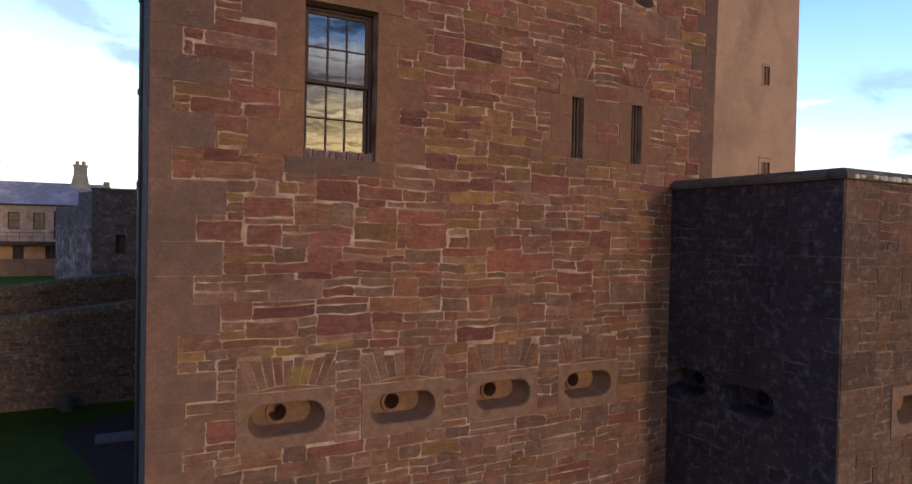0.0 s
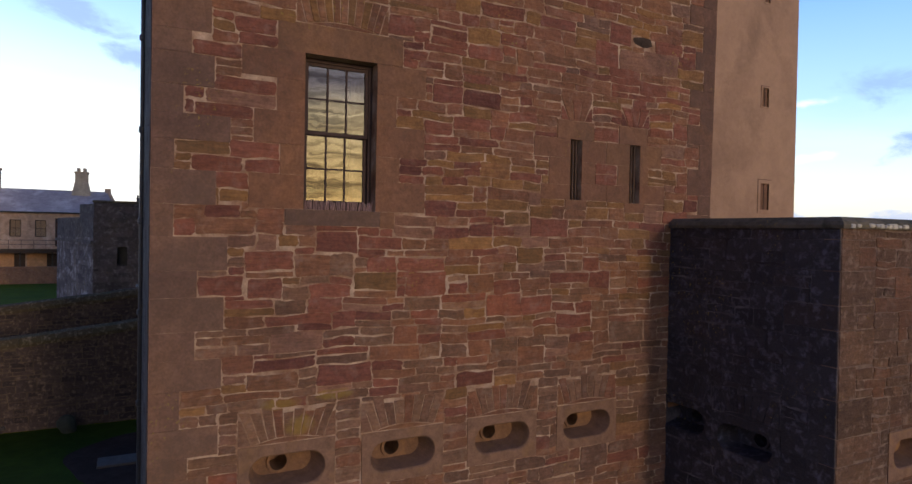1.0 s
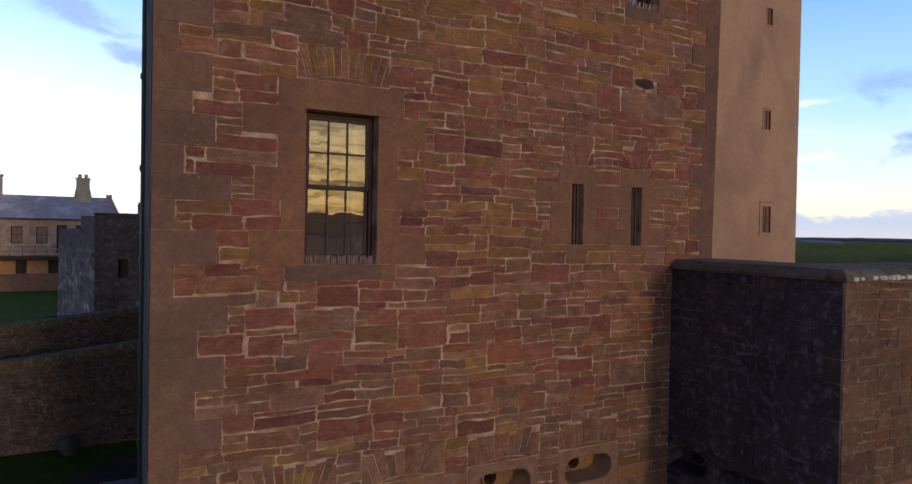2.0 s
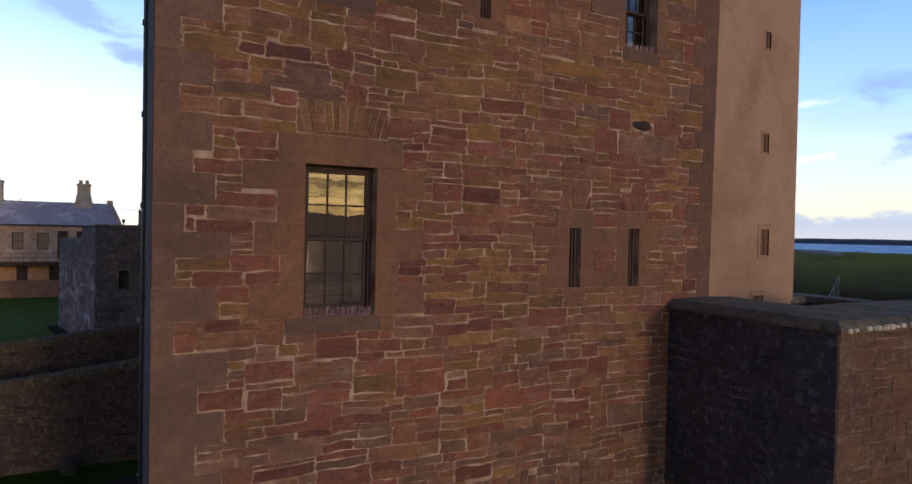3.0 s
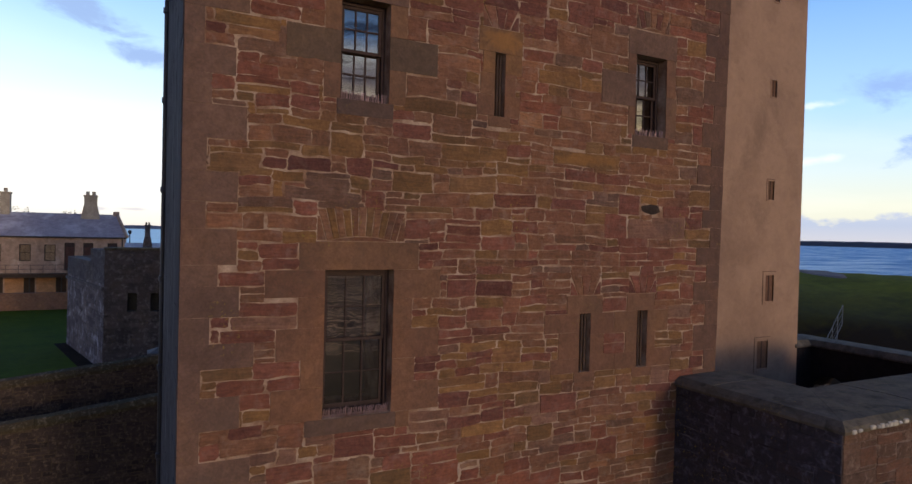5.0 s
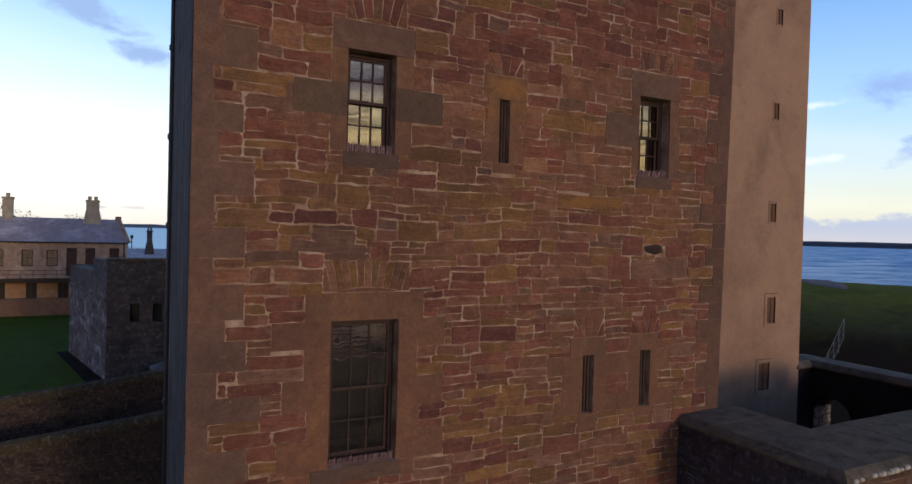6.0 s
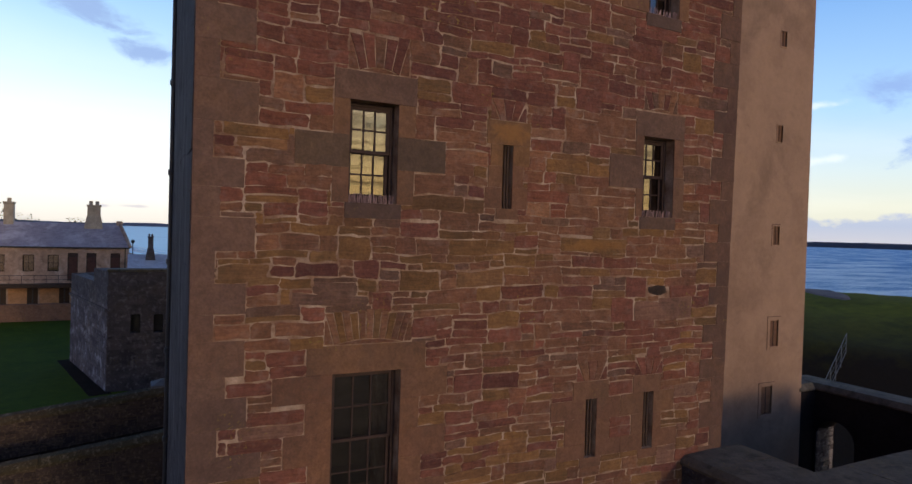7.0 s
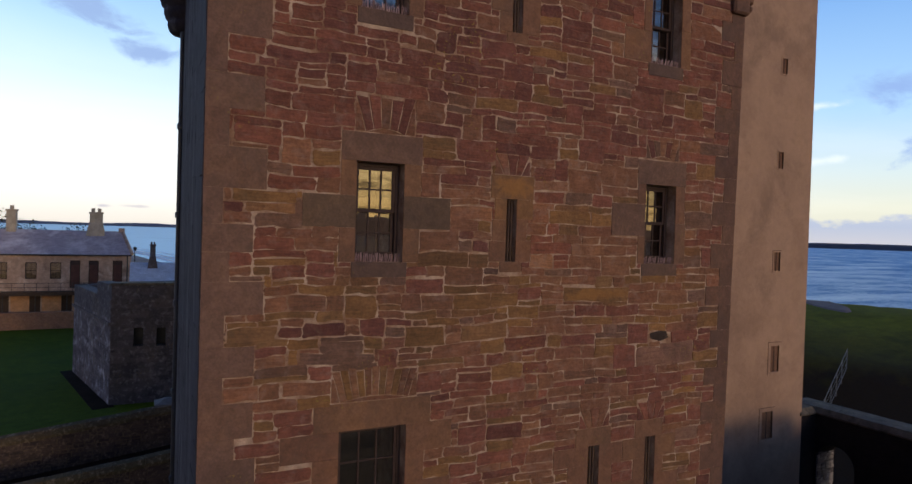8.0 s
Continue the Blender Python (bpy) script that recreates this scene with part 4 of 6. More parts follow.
for (a, b, lo, hi), (c, z) in zip(loop_rects, LOOPS):
    blocked.append((a - 0.01, b + 0.01, lo - 0.01, hi + 0.01))
    fan(c, hi + 0.02, hi + 0.50, 0.48, rng.choice((7, 8, 9)), rng.uniform(0.14, 0.20), ["tan", "brown", "tan", "tan"], 0.07, 0.09)
CUT = list(blocked)
# stones that stand out by their colour or size
STONES_HIGH = [
    (-0.04, 0.40, 15.01, 15.28, "plum"), (0.78, 1.47, 15.42, 15.60, "red"), (-0.71, -0.31, 14.98, 15.12, "plum"), (-0.76, -0.19, 14.58, 14.78, "red"), (-1.53, -0.90, 14.02, 14.26, "red"),
    (2.52, 3.08, 15.37, 15.64, "plum"), (3.77, 4.31, 15.60, 15.84, "red"), (4.32, 4.78, 15.66, 15.91, "red"), (3.71, 4.33, 15.10, 15.25, "plum"), (3.42, 3.91, 15.34, 15.52, "red"),
    (3.39, 4.12, 14.62, 14.80, "red"), (4.15, 4.76, 14.58, 14.80, "red"), (2.45, 2.83, 14.58, 14.75, "slate"), (3.62, 4.28, 16.20, 16.54, "plum"), (-1.52, -0.68, 13.26, 13.40, "ochre"),
    (-1.62, -1.38, 13.12, 13.25, "plum"), (-1.36, -0.68, 13.10, 13.25, "ochre"), (-0.83, -0.35, 15.74, 15.98, "red"), (5.97, 6.22, 14.98, 15.20, "plum"), (6.85, 7.28, 15.62, 15.82, "plum"),
]
STONES_MIDDLE = [
    (-0.54, -0.13, 12.23, 12.43, "plum"), (-0.99, -0.56, 12.18, 12.34, "red"), (-0.55, 0.05, 11.40, 11.58, "plum"), (-1.17, -0.73, 11.14, 11.27, "plum"), (0.97, 1.59, 12.02, 12.20, "red"),
    (-0.31, 0.34, 11.17, 11.32, "slate"), (-1.55, -0.88, 11.37, 11.55, "ochre"), (-0.57, 0.51, 10.99, 11.15, "slate"), (-0.91, -0.39, 10.20, 10.40, "red"), (-1.41, -0.83, 9.82, 10.02, "red"),
    (1.06, 1.59, 10.48, 10.78, "red"), (3.84, 5.28, 11.80, 12.05, "ochre"), (1.85, 2.45, 10.53, 10.70, "red"), (2.48, 3.15, 10.34, 10.53, "red"), (1.92, 2.75, 11.24, 11.50, "ochre"),
    (2.94, 3.39, 11.84, 12.04, "red"), (4.79, 5.56, 11.53, 11.73, "red"), (4.09, 4.77, 11.52, 11.72, "red"), (2.09, 2.55, 12.60, 12.81, "plum"), (1.92, 2.40, 9.60, 9.87, "plum"),
    (2.42, 3.08, 9.60, 9.87, "plum"), (5.51, 6.09, 10.62, 10.93, "pale"), (6.11, 6.95, 10.57, 10.96, "pale"),
]
STONES_LOW = [
    (-1.49, -1.28, 9.27, 9.41, "plum"), (-1.26, -0.39, 9.24, 9.41, "pale"), (-1.38, -0.68, 9.06, 9.23, "red"), (-0.95, -0.33, 8.56, 8.78, "red"), (-1.59, -0.97, 8.58, 8.74, "ochre"),
    (-1.41, -0.80, 8.37, 8.57, "red"), (-0.78, -0.33, 8.39, 8.55, "plum"), (-1.11, -0.73, 8.15, 8.36, "red"), (-1.09, -0.73, 7.98, 8.13, "ochre"), (-1.24, -0.82, 7.78, 7.94, "plum"),
    (-1.36, -0.62, 7.55, 7.77, "brown"), (0.18, 0.77, 7.32, 7.63, "plum"), (-0.76, -0.11, 7.08, 7.34, "red"), (-1.31, -0.76, 6.77, 7.03, "red"), (-0.74, -0.26, 6.74, 6.97, "red"),
    (0.93, 1.36, 7.09, 7.27, "red"), (0.72, 1.38, 6.82, 7.06, "ochre"), (2.27, 2.91, 9.22, 9.41, "red"), (2.57, 3.01, 7.57, 7.78, "plum"), (2.88, 3.67, 7.98, 8.16, "ochre"),
    (3.21, 3.70, 7.76, 7.97, "ochre"), (3.46, 3.98, 7.13, 7.39, "ochre"), (4.78, 5.17, 7.02, 7.22, "red"), (5.00, 5.53, 9.27, 9.51, "red"),
]
STONES_BASE = [
    (1.39, 2.15, 7.08, 7.28, "red"), (1.53, 2.20, 6.72, 7.00, "red"), (2.90, 3.55, 6.34, 6.67, "red"), (3.57, 4.16, 6.34, 6.61, "red"), (2.22, 2.54, 6.72, 6.90, "plum"), (2.56, 3.03, 6.72, 6.98, "brown"),
    (3.69, 4.16, 4.12, 4.31, "red"), (-0.63, 0.20, 5.75, 5.92, "plum"), (0.22, 1.02, 5.48, 5.74, "plum"), (-0.70, -0.05, 5.54, 5.73, "brown"), (2.12, 2.58, 5.94, 6.14, "brown"), (3.49, 4.03, 5.54, 5.81, "brown"),
    (4.54, 5.07, 5.52, 5.83, "brown"), (4.12, 4.92, 6.79, 6.97, "plum"), (4.28, 5.01, 6.08, 6.31, "plum"), (-1.19, -0.82, 4.17, 4.43, "red"), (4.94, 5.40, 6.75, 6.98, "plum"), (5.04, 5.52, 8.705, 8.87, "red"), (5.04, 5.52, 8.53, 8.695, "red"),
]


def clear_of(r, others):
    """The stone's rectangle drawn back from those that it would overlap."""
    u0, u1, v0, v1 = r
    for a, b, c, d in others:
        over = (u1 - a, b - u0, v1 - c, d - v0)
        if min(over) > 0:
            k = over.index(min(over))
            u1, u0, v1, v0 = (a if k == 0 else u1), (b if k == 1 else u0), (c if k == 2 else v1), (d if k == 3 else v0)
    return (u0, u1, v0, v1)


named = []
for u0, u1, v0, v1, tone in STONES_HIGH + STONES_MIDDLE + STONES_LOW + STONES_BASE:
    r = clear_of((u0, u1, v0, v1), blocked)
    if r[1] - r[0] > 0.12 and r[3] - r[2] > 0.08:
        blocked.append(r)
        named.append((*r, tone))
HOLLOW = (5.80, 6.38, 11.03, 11.21)
blocked.append(HOLLOW)


def tone_at(rng, u, v):
    """Which sandstone: redder high up, ochre belts in the middle, browner low down."""
    n = noise.noise(Vector((u * 0.35, v * 0.35, 5.0)))
    red, ochre = 0.24, 0.20
    if v > 14.1:
        if rng.random() < 0.22:
            return "plum"
        red, ochre = 0.62, 0.04
    elif v > 12.3:
        red, ochre = 0.25, 0.22
    elif v > 10.8:
        red, ochre = 0.02, 0.40
    elif 7.8 < v < 8.8 and u > 1.4:
        red, ochre = 0.20, 0.46
    elif v < 7.2:
        red, ochre = (0.10, 0.10) if v < 5.9 else (0.20, 0.16)
        if rng.random() < (0.55 if v < 5.9 else 0.34):
            return "tan"
    red, ochre = red + 0.2 * n, max(0.02, ochre - 0.12 * n)
    r = rng.random()
    if r < red:
        return "red"
    if r < red + ochre:
        return "ochre"
    if r < red + ochre + (0.03 if 10.8 < v < 12.3 else 0.08):
        return "plum"
    if r < red + ochre + (0.14 if v > 6.2 else 0.22):
        return "slate" if v > 9 else "pale"
    return "brown"


def grown(rects, blocked, reach=0.075):
    """Stones let out towards their neighbours where a joint would be wider than a trowel's work."""
    R = np.array([r[:4] for r in rects])
    n, B = len(R), np.array(blocked)
    for i in range(n):
        A = np.vstack([np.delete(R, i, 0), B])
        for k, sign, lo, hi in ((3, 1, 0, 1), (2, -1, 0, 1), (1, 1, 2, 3), (0, -1, 2, 3)):
            near = A[(A[:, lo] < R[i, hi] - 0.004) & (A[:, hi] > R[i, lo] + 0.004)]
            face = near[:, k - 1] if sign > 0 else near[:, k + 1]
            gaps = (face - R[i, k]) * sign
            gaps = gaps[gaps > -0.003]
            if len(gaps) and 0.004 < gaps.min() < reach:
                R[i, k] += sign * gaps.min()
    return [(*map(float, R[i]), *r[4:]) for i, r in enumerate(rects)]


TONES = list(RUBBLE)
rects = [(*r, tone_at(rng, r[0], r[2])) for r in rubble(rng, X0, X1, 2.2, TOP, blocked, 0.10, 0.235, (0.26, 0.86))]
rects = grown(rects + named, CUT + [HOLLOW], 0.085)
pieces = []
for u0, u1, v0, v1, tone in rects:
    pts = [warp(u, v, CUT) for u, v in outline(rng, u0, u1, v0, v1, rng.choice((0.003, 0.006, 0.008, 0.011, 0.016)), 1.6)]
    pieces.append((abs((v0 + v1) / 2 - 8.2), stone_geo(rng, pts, front, rng.uniform(0.004, 0.013)), tone))
pieces.sort(key=lambda p: p[0])
STONE_PIECES = ([("stone", g, RUBBLE[t]) for _, g, t in pieces[:290]], [(*g, TONES.index(t)) for _, g, t in pieces[290:]])

# weathered hollow in one stone: a low dark blob paints its inner shade
bm = bmesh.new()
bmesh.ops.create_icosphere(bm, subdivisions=3, radius=1.0)
for q in bm.verts:
    f = 1 + 0.4 * noise.noise(q.co * 1.6) + 0.25 * noise.noise(q.co * 5.0)
    q.co = Vector((6.09 + q.co.x * 0.25 * f, 0.004 + q.co.y * 0.02, 11.12 + q.co.z * 0.085 * f))
part("weathered_hollow", bm, material("soot_black_hollow", [(0.032, 0.022, 0.018), (0.065, 0.043, 0.033)], 0.95, 4.0, 40, 0.6), wall_south, "dark weathered hollow in the stonework")


# ---- gun loops ----
def stadium(c, z, half, r, n=12):
    pts = []
    for sgn, a0 in ((1, -90), (-1, 90)):
        for k in range(n + 1):
            a = radians(a0 + 180 * k / n)
            pts.append((c + sgn * (half - r) + r * math.cos(a), z + r * math.sin(a)))
    return pts


def gun_loop(c, z, place, parent_label, group, mat=LOOP_STONE):
    """A wide rounded gun slot, splayed, with a round bore in its back."""
    loop = empty_thing("gun_loop", place(c, 0, z - 0.36), parent_label, "gun loop", group, "structure")
    half = 0.505
    outer = stadium(c, z, half, 0.215)
    n = len(outer)
    V, F = [], []
    rect = []
    for u, v in outer:
        du, dv = u - c, v - z
        s = min(0.648 / max(abs(du), 1e-6), 0.376 / max(abs(dv), 1e-6))
        rect.append((c + du * s, z + dv * s))
    corner_fix = {}
    for sx in (-1, 1):
        for sy in (-1, 1):
            best = min(range(n), key=lambda i: math.hypot(rect[i][0] - (c + sx * 0.648), rect[i][1] - (z + sy * 0.376)))
            rect[best] = (c + sx * 0.648, z + sy * 0.376)
    rings = [(rect, 0.03), (rect, -0.016), ([(u + (c - u) * -0.02, v + (v - z) * 0.10) for u, v in outer], -0.016), (outer, 0.004),
             (stadium(c, z + 0.005, half - 0.05, 0.19), 0.20), (stadium(c, z + 0.01, half - 0.10, 0.165), 0.36)]
    for ring, d in rings:
        V += [place(u, d, v) for u, v in ring]
    for k in range(len(rings) - 1):
        for i in range(n):
            a, b = k * n + i, k * n + (i + 1) % n
            F.append((a, b, b + n, a + n))
    part("surround", (V, F), mat, loop, "smooth brown stone block with a rounded slot")
    hc, m = c - 0.06, 24
    ring_b = stadium(c, z + 0.01, half - 0.10, 0.165)
    V = [place(u, 0.36, v) for u, v in ring_b]
    F = []
    circ = [(radians(-90 + 360 * k / n), k) for k in range(n)]
    for r, d in ((0.165, 0.36), (0.16, 0.325), (0.120, 0.325), (0.115, 0.75)):
        V += [place(hc + r * math.cos(a), d, z + 0.015 + r * math.sin(a)) for a, _ in circ]
    for k in range(4):
        for i in range(n):
            a, b = k * n + i, k * n + (i + 1) % n
            F.append((a, b, b + n, a + n))
    F.append(tuple(4 * n + i for i in range(n)))
    part("bore", (V, F), mat if mat is not LOOP_STONE else BORE_STONE, loop, "round musket hole with a raised collar")
    return loop


for c, z in LOOPS:
    gun_loop(c, z, front, "rounded gun slot in brown sandstone with a round bore", "gun loops in the tower front")


# ---- windows ----
def sash_window(name, a, b, lo, hi, place, label, cols=3, rows=2, depth=0.20):
    """A sliding sash window with glazing bars, panes and a strip of bird spikes on its sill."""
    win = empty_thing(name, place((a + b) / 2, depth, lo), label, "window", "sash windows", "structure")

    def bar(bm, u0, u1, v0, v1, d0, d1):
        p, q = place(u0, d0, v0), place(u1, d1, v1)
        box(bm, min(p[0], q[0]), max(p[0], q[0]), min(p[1], q[1]), max(p[1], q[1]), v0, v1, 0.004)

    f = 0.055
    bm = bmesh.new()
    bar(bm, a, a + f, lo, hi, depth, depth + 0.13)
    bar(bm, b - f, b, lo, hi, depth, depth + 0.13)
    bar(bm, a + f, b - f, hi - f, hi, depth, depth + 0.13)
    bar(bm, a + f, b - f, lo, lo + f * 1.3, depth - 0.02, depth + 0.13)
    part("window_frame", bm, SASH_PAINT, win)
    mid = (lo + hi) / 2 + 0.02
    for s, (v0, v1, d) in enumerate(((mid - 0.02, hi - f, depth + 0.02), (lo + f * 1.3, mid + 0.02, depth + 0.065))):
        u0, u1, st = a + f, b - f, 0.048
        bm = bmesh.new()
        bar(bm, u0, u0 + st, v0, v1, d, d + 0.04)
        bar(bm, u1 - st, u1, v0, v1, d, d + 0.04)
        bar(bm, u0 + st, u1 - st, v1 - st, v1, d, d + 0.04)
        bar(bm, u0 + st, u1 - st, v0, v0 + st * (1.0 if s == 0 else 1.4), d - 0.004, d + 0.04)
        sash = part("sash", bm, SASH_PAINT, win)
        pu, pv = (u1 - u0 - 2 * st) / cols, (v1 - v0 - 2.2 * st) / rows
        bm = bmesh.new()
        for k in range(1, cols):
            x = u0 + st + pu * k
            bar(bm, x - 0.013, x + 0.013, v0 + st, v1 - st, d + 0.004, d + 0.034)
        for k in range(1, rows):
            y = v0 + 1.2 * st + pv * k
            bar(bm, u0 + st, u1 - st, y - 0.012, y + 0.012, d + 0.006, d + 0.032)
        part("glazing_bar", bm, SASH_PAINT, sash)
        for i in range(cols):
            for j in range(rows):
                x, y = u0 + st + pu * i, v0 + 1.2 * st + pv * j
                tilt = 0.0012 * math.sin(7.3 * i + 3.1 * j + 5 * s)
                q = [place(x, d + 0.02 + tilt, y), place(x + pu, d + 0.02 - tilt, y), place(x + pu, d + 0.02 - tilt, y + pv), place(x, d + 0.02 + tilt, y + pv)]
                ob = part("pane", (q, [(0, 1, 2, 3)]), GLASS, sash)
                ob.visible_shadow = False
    rr = random.Random(5)
    bm = bmesh.new()
    x = a + 0.03
    while x < b - 0.02:
        d = depth - 0.13 + rr.uniform(-0.03, 0.03)
        p = place(x, d, lo + 0.004)
        q = place(x + rr.uniform(-0.01, 0.01), d - rr.uniform(0.0, 0.05), lo + rr.uniform(0.10, 0.14))
        rod(bm, p, q, 0.0055, 4)
        x += 0.017
    part("bird_spikes", bm, RUST_IRON, win, "row of thin upright bird spikes")
    return win


for k, (a, b, lo, hi) in enumerate(WINDOWS):
    sash_window("window_%d" % (k + 1), a, b, lo, hi, front, "tall twelve-pane sash window with brown frame, closed" if k == 0 else "small twelve-pane sash window with brown frame, closed")


def barred_slit(name, a, b, lo, hi, place):
    slit = empty_thing(name, place((a + b) / 2, 0.12, lo), "narrow slit window closed by upright iron bars", "slit window", "barred slit windows", "structure")
    for k in range(3):
        u = a + (b - a) * (k + 0.75) / 3.5
        bm = bmesh.new()
        rod(bm, place(u, 0.09, lo - 0.02), place(u, 0.09, hi + 0.02), 0.019, 8)
        part("bar", bm, BAR_IRON, slit)


for k, s in enumerate(SLITS):
    barred_slit("slit_window_%d" % (k + 1), *s, front)

# ---- the rest of the tower ----
DEPTH = 5.4
west = lambda u, d, v: (X0 + 0.005 * u + d, u, v)
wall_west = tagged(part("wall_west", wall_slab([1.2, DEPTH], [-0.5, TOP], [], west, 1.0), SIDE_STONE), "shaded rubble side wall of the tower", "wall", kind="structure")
wall_east = tagged(part("wall_east", boxes((X1 - 1.0, X1, 1.2, 5.15, -0.5, TOP)), DRESSED_GREY), "sandstone side wall of the tower", "wall", kind="structure")
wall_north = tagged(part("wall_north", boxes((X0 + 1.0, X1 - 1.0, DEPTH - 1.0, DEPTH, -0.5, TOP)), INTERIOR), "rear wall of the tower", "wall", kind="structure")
for k, z in enumerate((3.4, 7.0, 11.6, 15.3)):
    tagged(part("floor_%d" % (k + 1), boxes((X0 + 1.0, X1 - 1.0, 1.2, DEPTH - 1.0, z - 0.25, z)), DARK_WOOD), "dark timber floor inside the tower", "floor", kind="structure")
tagged(part("ceiling", boxes((X0 + 0.2, X1 - 0.2, 0.6, DEPTH - 0.1, TOP, TOP + 0.3)), COPING), "stone roof slab of the tower", "ceiling", kind="structure")
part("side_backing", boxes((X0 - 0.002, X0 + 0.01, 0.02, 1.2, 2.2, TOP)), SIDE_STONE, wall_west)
rng = random.Random(23)
side_blocks = []
v, k = 2.2, 0
while v < TOP:
    h = rng.uniform(0.4, 0.6)
    side_blocks.append((0.0, 0.95 if k % 2 == 0 else 0.5, v, min(TOP, v + h)))
    v, k = v + h, k + 1
geos = [(*stone_geo(rng, outline(rng, *r, 0.008, 0.2), west, 0.012, ease=0.006, flip=True), 0) for r in side_blocks]
geos += [(*stone_geo(rng, outline(rng, *r, rng.uniform(0.005, 0.010)), west, rng.uniform(0.0008, 0.002), flip=True), 0) for r in rubble(rng, 0, DEPTH, 2.6, TOP, side_blocks, 0.16, 0.34, (0.3, 0.9))]
SIDE_GEOS = geos


def parapet_wall():
    """Crenel-less parapet on a row of corbels."""
    par = empty_thing("parapet", (3, -0.2, TOP), "sandstone parapet carried on rounded corbels at the wall head", "parapet", "", "structure")
    part("walling", boxes((X0 - 0.25, X1 + 0.25, -0.25, 0.35, TOP, TOP + 1.3), (X0 - 0.25, X0 + 0.35, 0.35, DEPTH, TOP, TOP + 1.3), (X1 - 0.35, X1 + 0.25, 0.35, 5.1, TOP, TOP + 1.3)), DRESSED, par)
    for k in range(18):
        x = X0 + 0.9 + k * 0.47
        bm = boxes((x, x + 0.22, -0.25, 0.0, TOP - 0.30, TOP), (x, x + 0.22, -0.13, 0.0, TOP - 0.5, TOP - 0.30), bevel=0.03)
        part("corbel", bm, DRESSED, par)
    return par


parapet_wall()


def turret(x, y, z, label, size=1.0, mat=DRESSED):
    """A round corner turret on stepped corbel rings."""
    t = empty_thing("corner_turret", (x, y, z), label, "turret", "corner turrets", "structure")
    prof, r = [(0.10, z)], 0.42 * size
    for k in range(4):
        zz = z + 0.03 + k * 0.24
        prof += [(r, zz), (r + 0.06, zz + 0.06), (r + 0.09, zz + 0.15), (r + 0.09, zz + 0.23)]
        r += 0.13 * size
    part("corbel_rings", lathe(prof, 28, (x, y)), mat, t, smooth=True)
    part("drum", lathe([(r, z + 1.0), (r, z + 2.9), (r + 0.06, z + 2.95), (r + 0.06, z + 3.1)], 28, (x, y)), mat, t)
    return t




def corner_corbels():
    """Squared corbel blocks under the seaward corner of the wall head."""
    c = empty_thing("corner_corbel", (X1, -0.1, 17.3), "squared stepped corbels at the corner of the wall head", "corbel", "", "structure")
    x = X1 + 0.13
    for a, b, y0, lo, hi in ((x - 0.42, x + 0.02, -0.12, 17.36, 17.72), (x - 0.52, x + 0.04, -0.22, 17.72, 18.05), (x - 0.58, x + 0.30, -0.30, 18.05, TOP), (x + 0.05, x + 0.30, 0.02, 17.66, 18.05), (x + 0.18, x + 0.30, 0.04, 17.52, 17.66)):
        part("corbel_stone", boxes((a, b, y0, y0 + 0.45, lo, hi - 0.004), bevel=0.04), EDGE_STONE, c)
    return c


corner_corbels()
turret(X0 + 0.04, DEPTH, 16.72, "dark shaded corner turret on stepped corbels", 0.55, SIDE_STONE)
turret(X0 + 0.05, 0.05, 17.25, "round sandstone corner turret on stepped corbels")

# ---- harled range behind ----
HX, HY = 18.02, 5.15
HARL_SLITS = [(16.30, 16.56, 18.50, 19.00), (16.27, 16.53, 15.36, 15.90), (16.25, 16.56, 11.96, 12.57), (16.27, 16.68, 8.58, 9.44), (15.95, 16.48, 6.35, 7.26)]
harl = lambda u, d, v: (u, HY + d, v)
wall_harled = tagged(part("wall_harled", wall_slab([X1 - 1.0, HX], [-0.5, 23.0], HARL_SLITS, harl, 0.9), HARL), "tall cream-pink harled wall with small windows", "wall", kind="structure")
tagged(part("wall_harled_east", boxes((HX - 0.9, HX, HY + 0.9, 13.0, -0.5, 23.0)), HARL), "cream-pink harled side wall", "wall", kind="structure")
tagged(part("wall_harled_west", boxes((X0 + 2.0, X0 + 2.9, HY + 0.25, 13.0, -0.5, 21.0), (X0 + 2.9, HX - 0.9, 12.1, 13.0, -0.5, 21.0)), HARL), "rear walls of the harled range", "wall", kind="structure")
tagged(part("roof_harled", boxes((X0 + 2.0, HX, HY + 0.9, 13.0, 23.0, 23.3)), SLATE_ROOF), "flat lead-grey roof of the harled range", "roof", kind="structure")
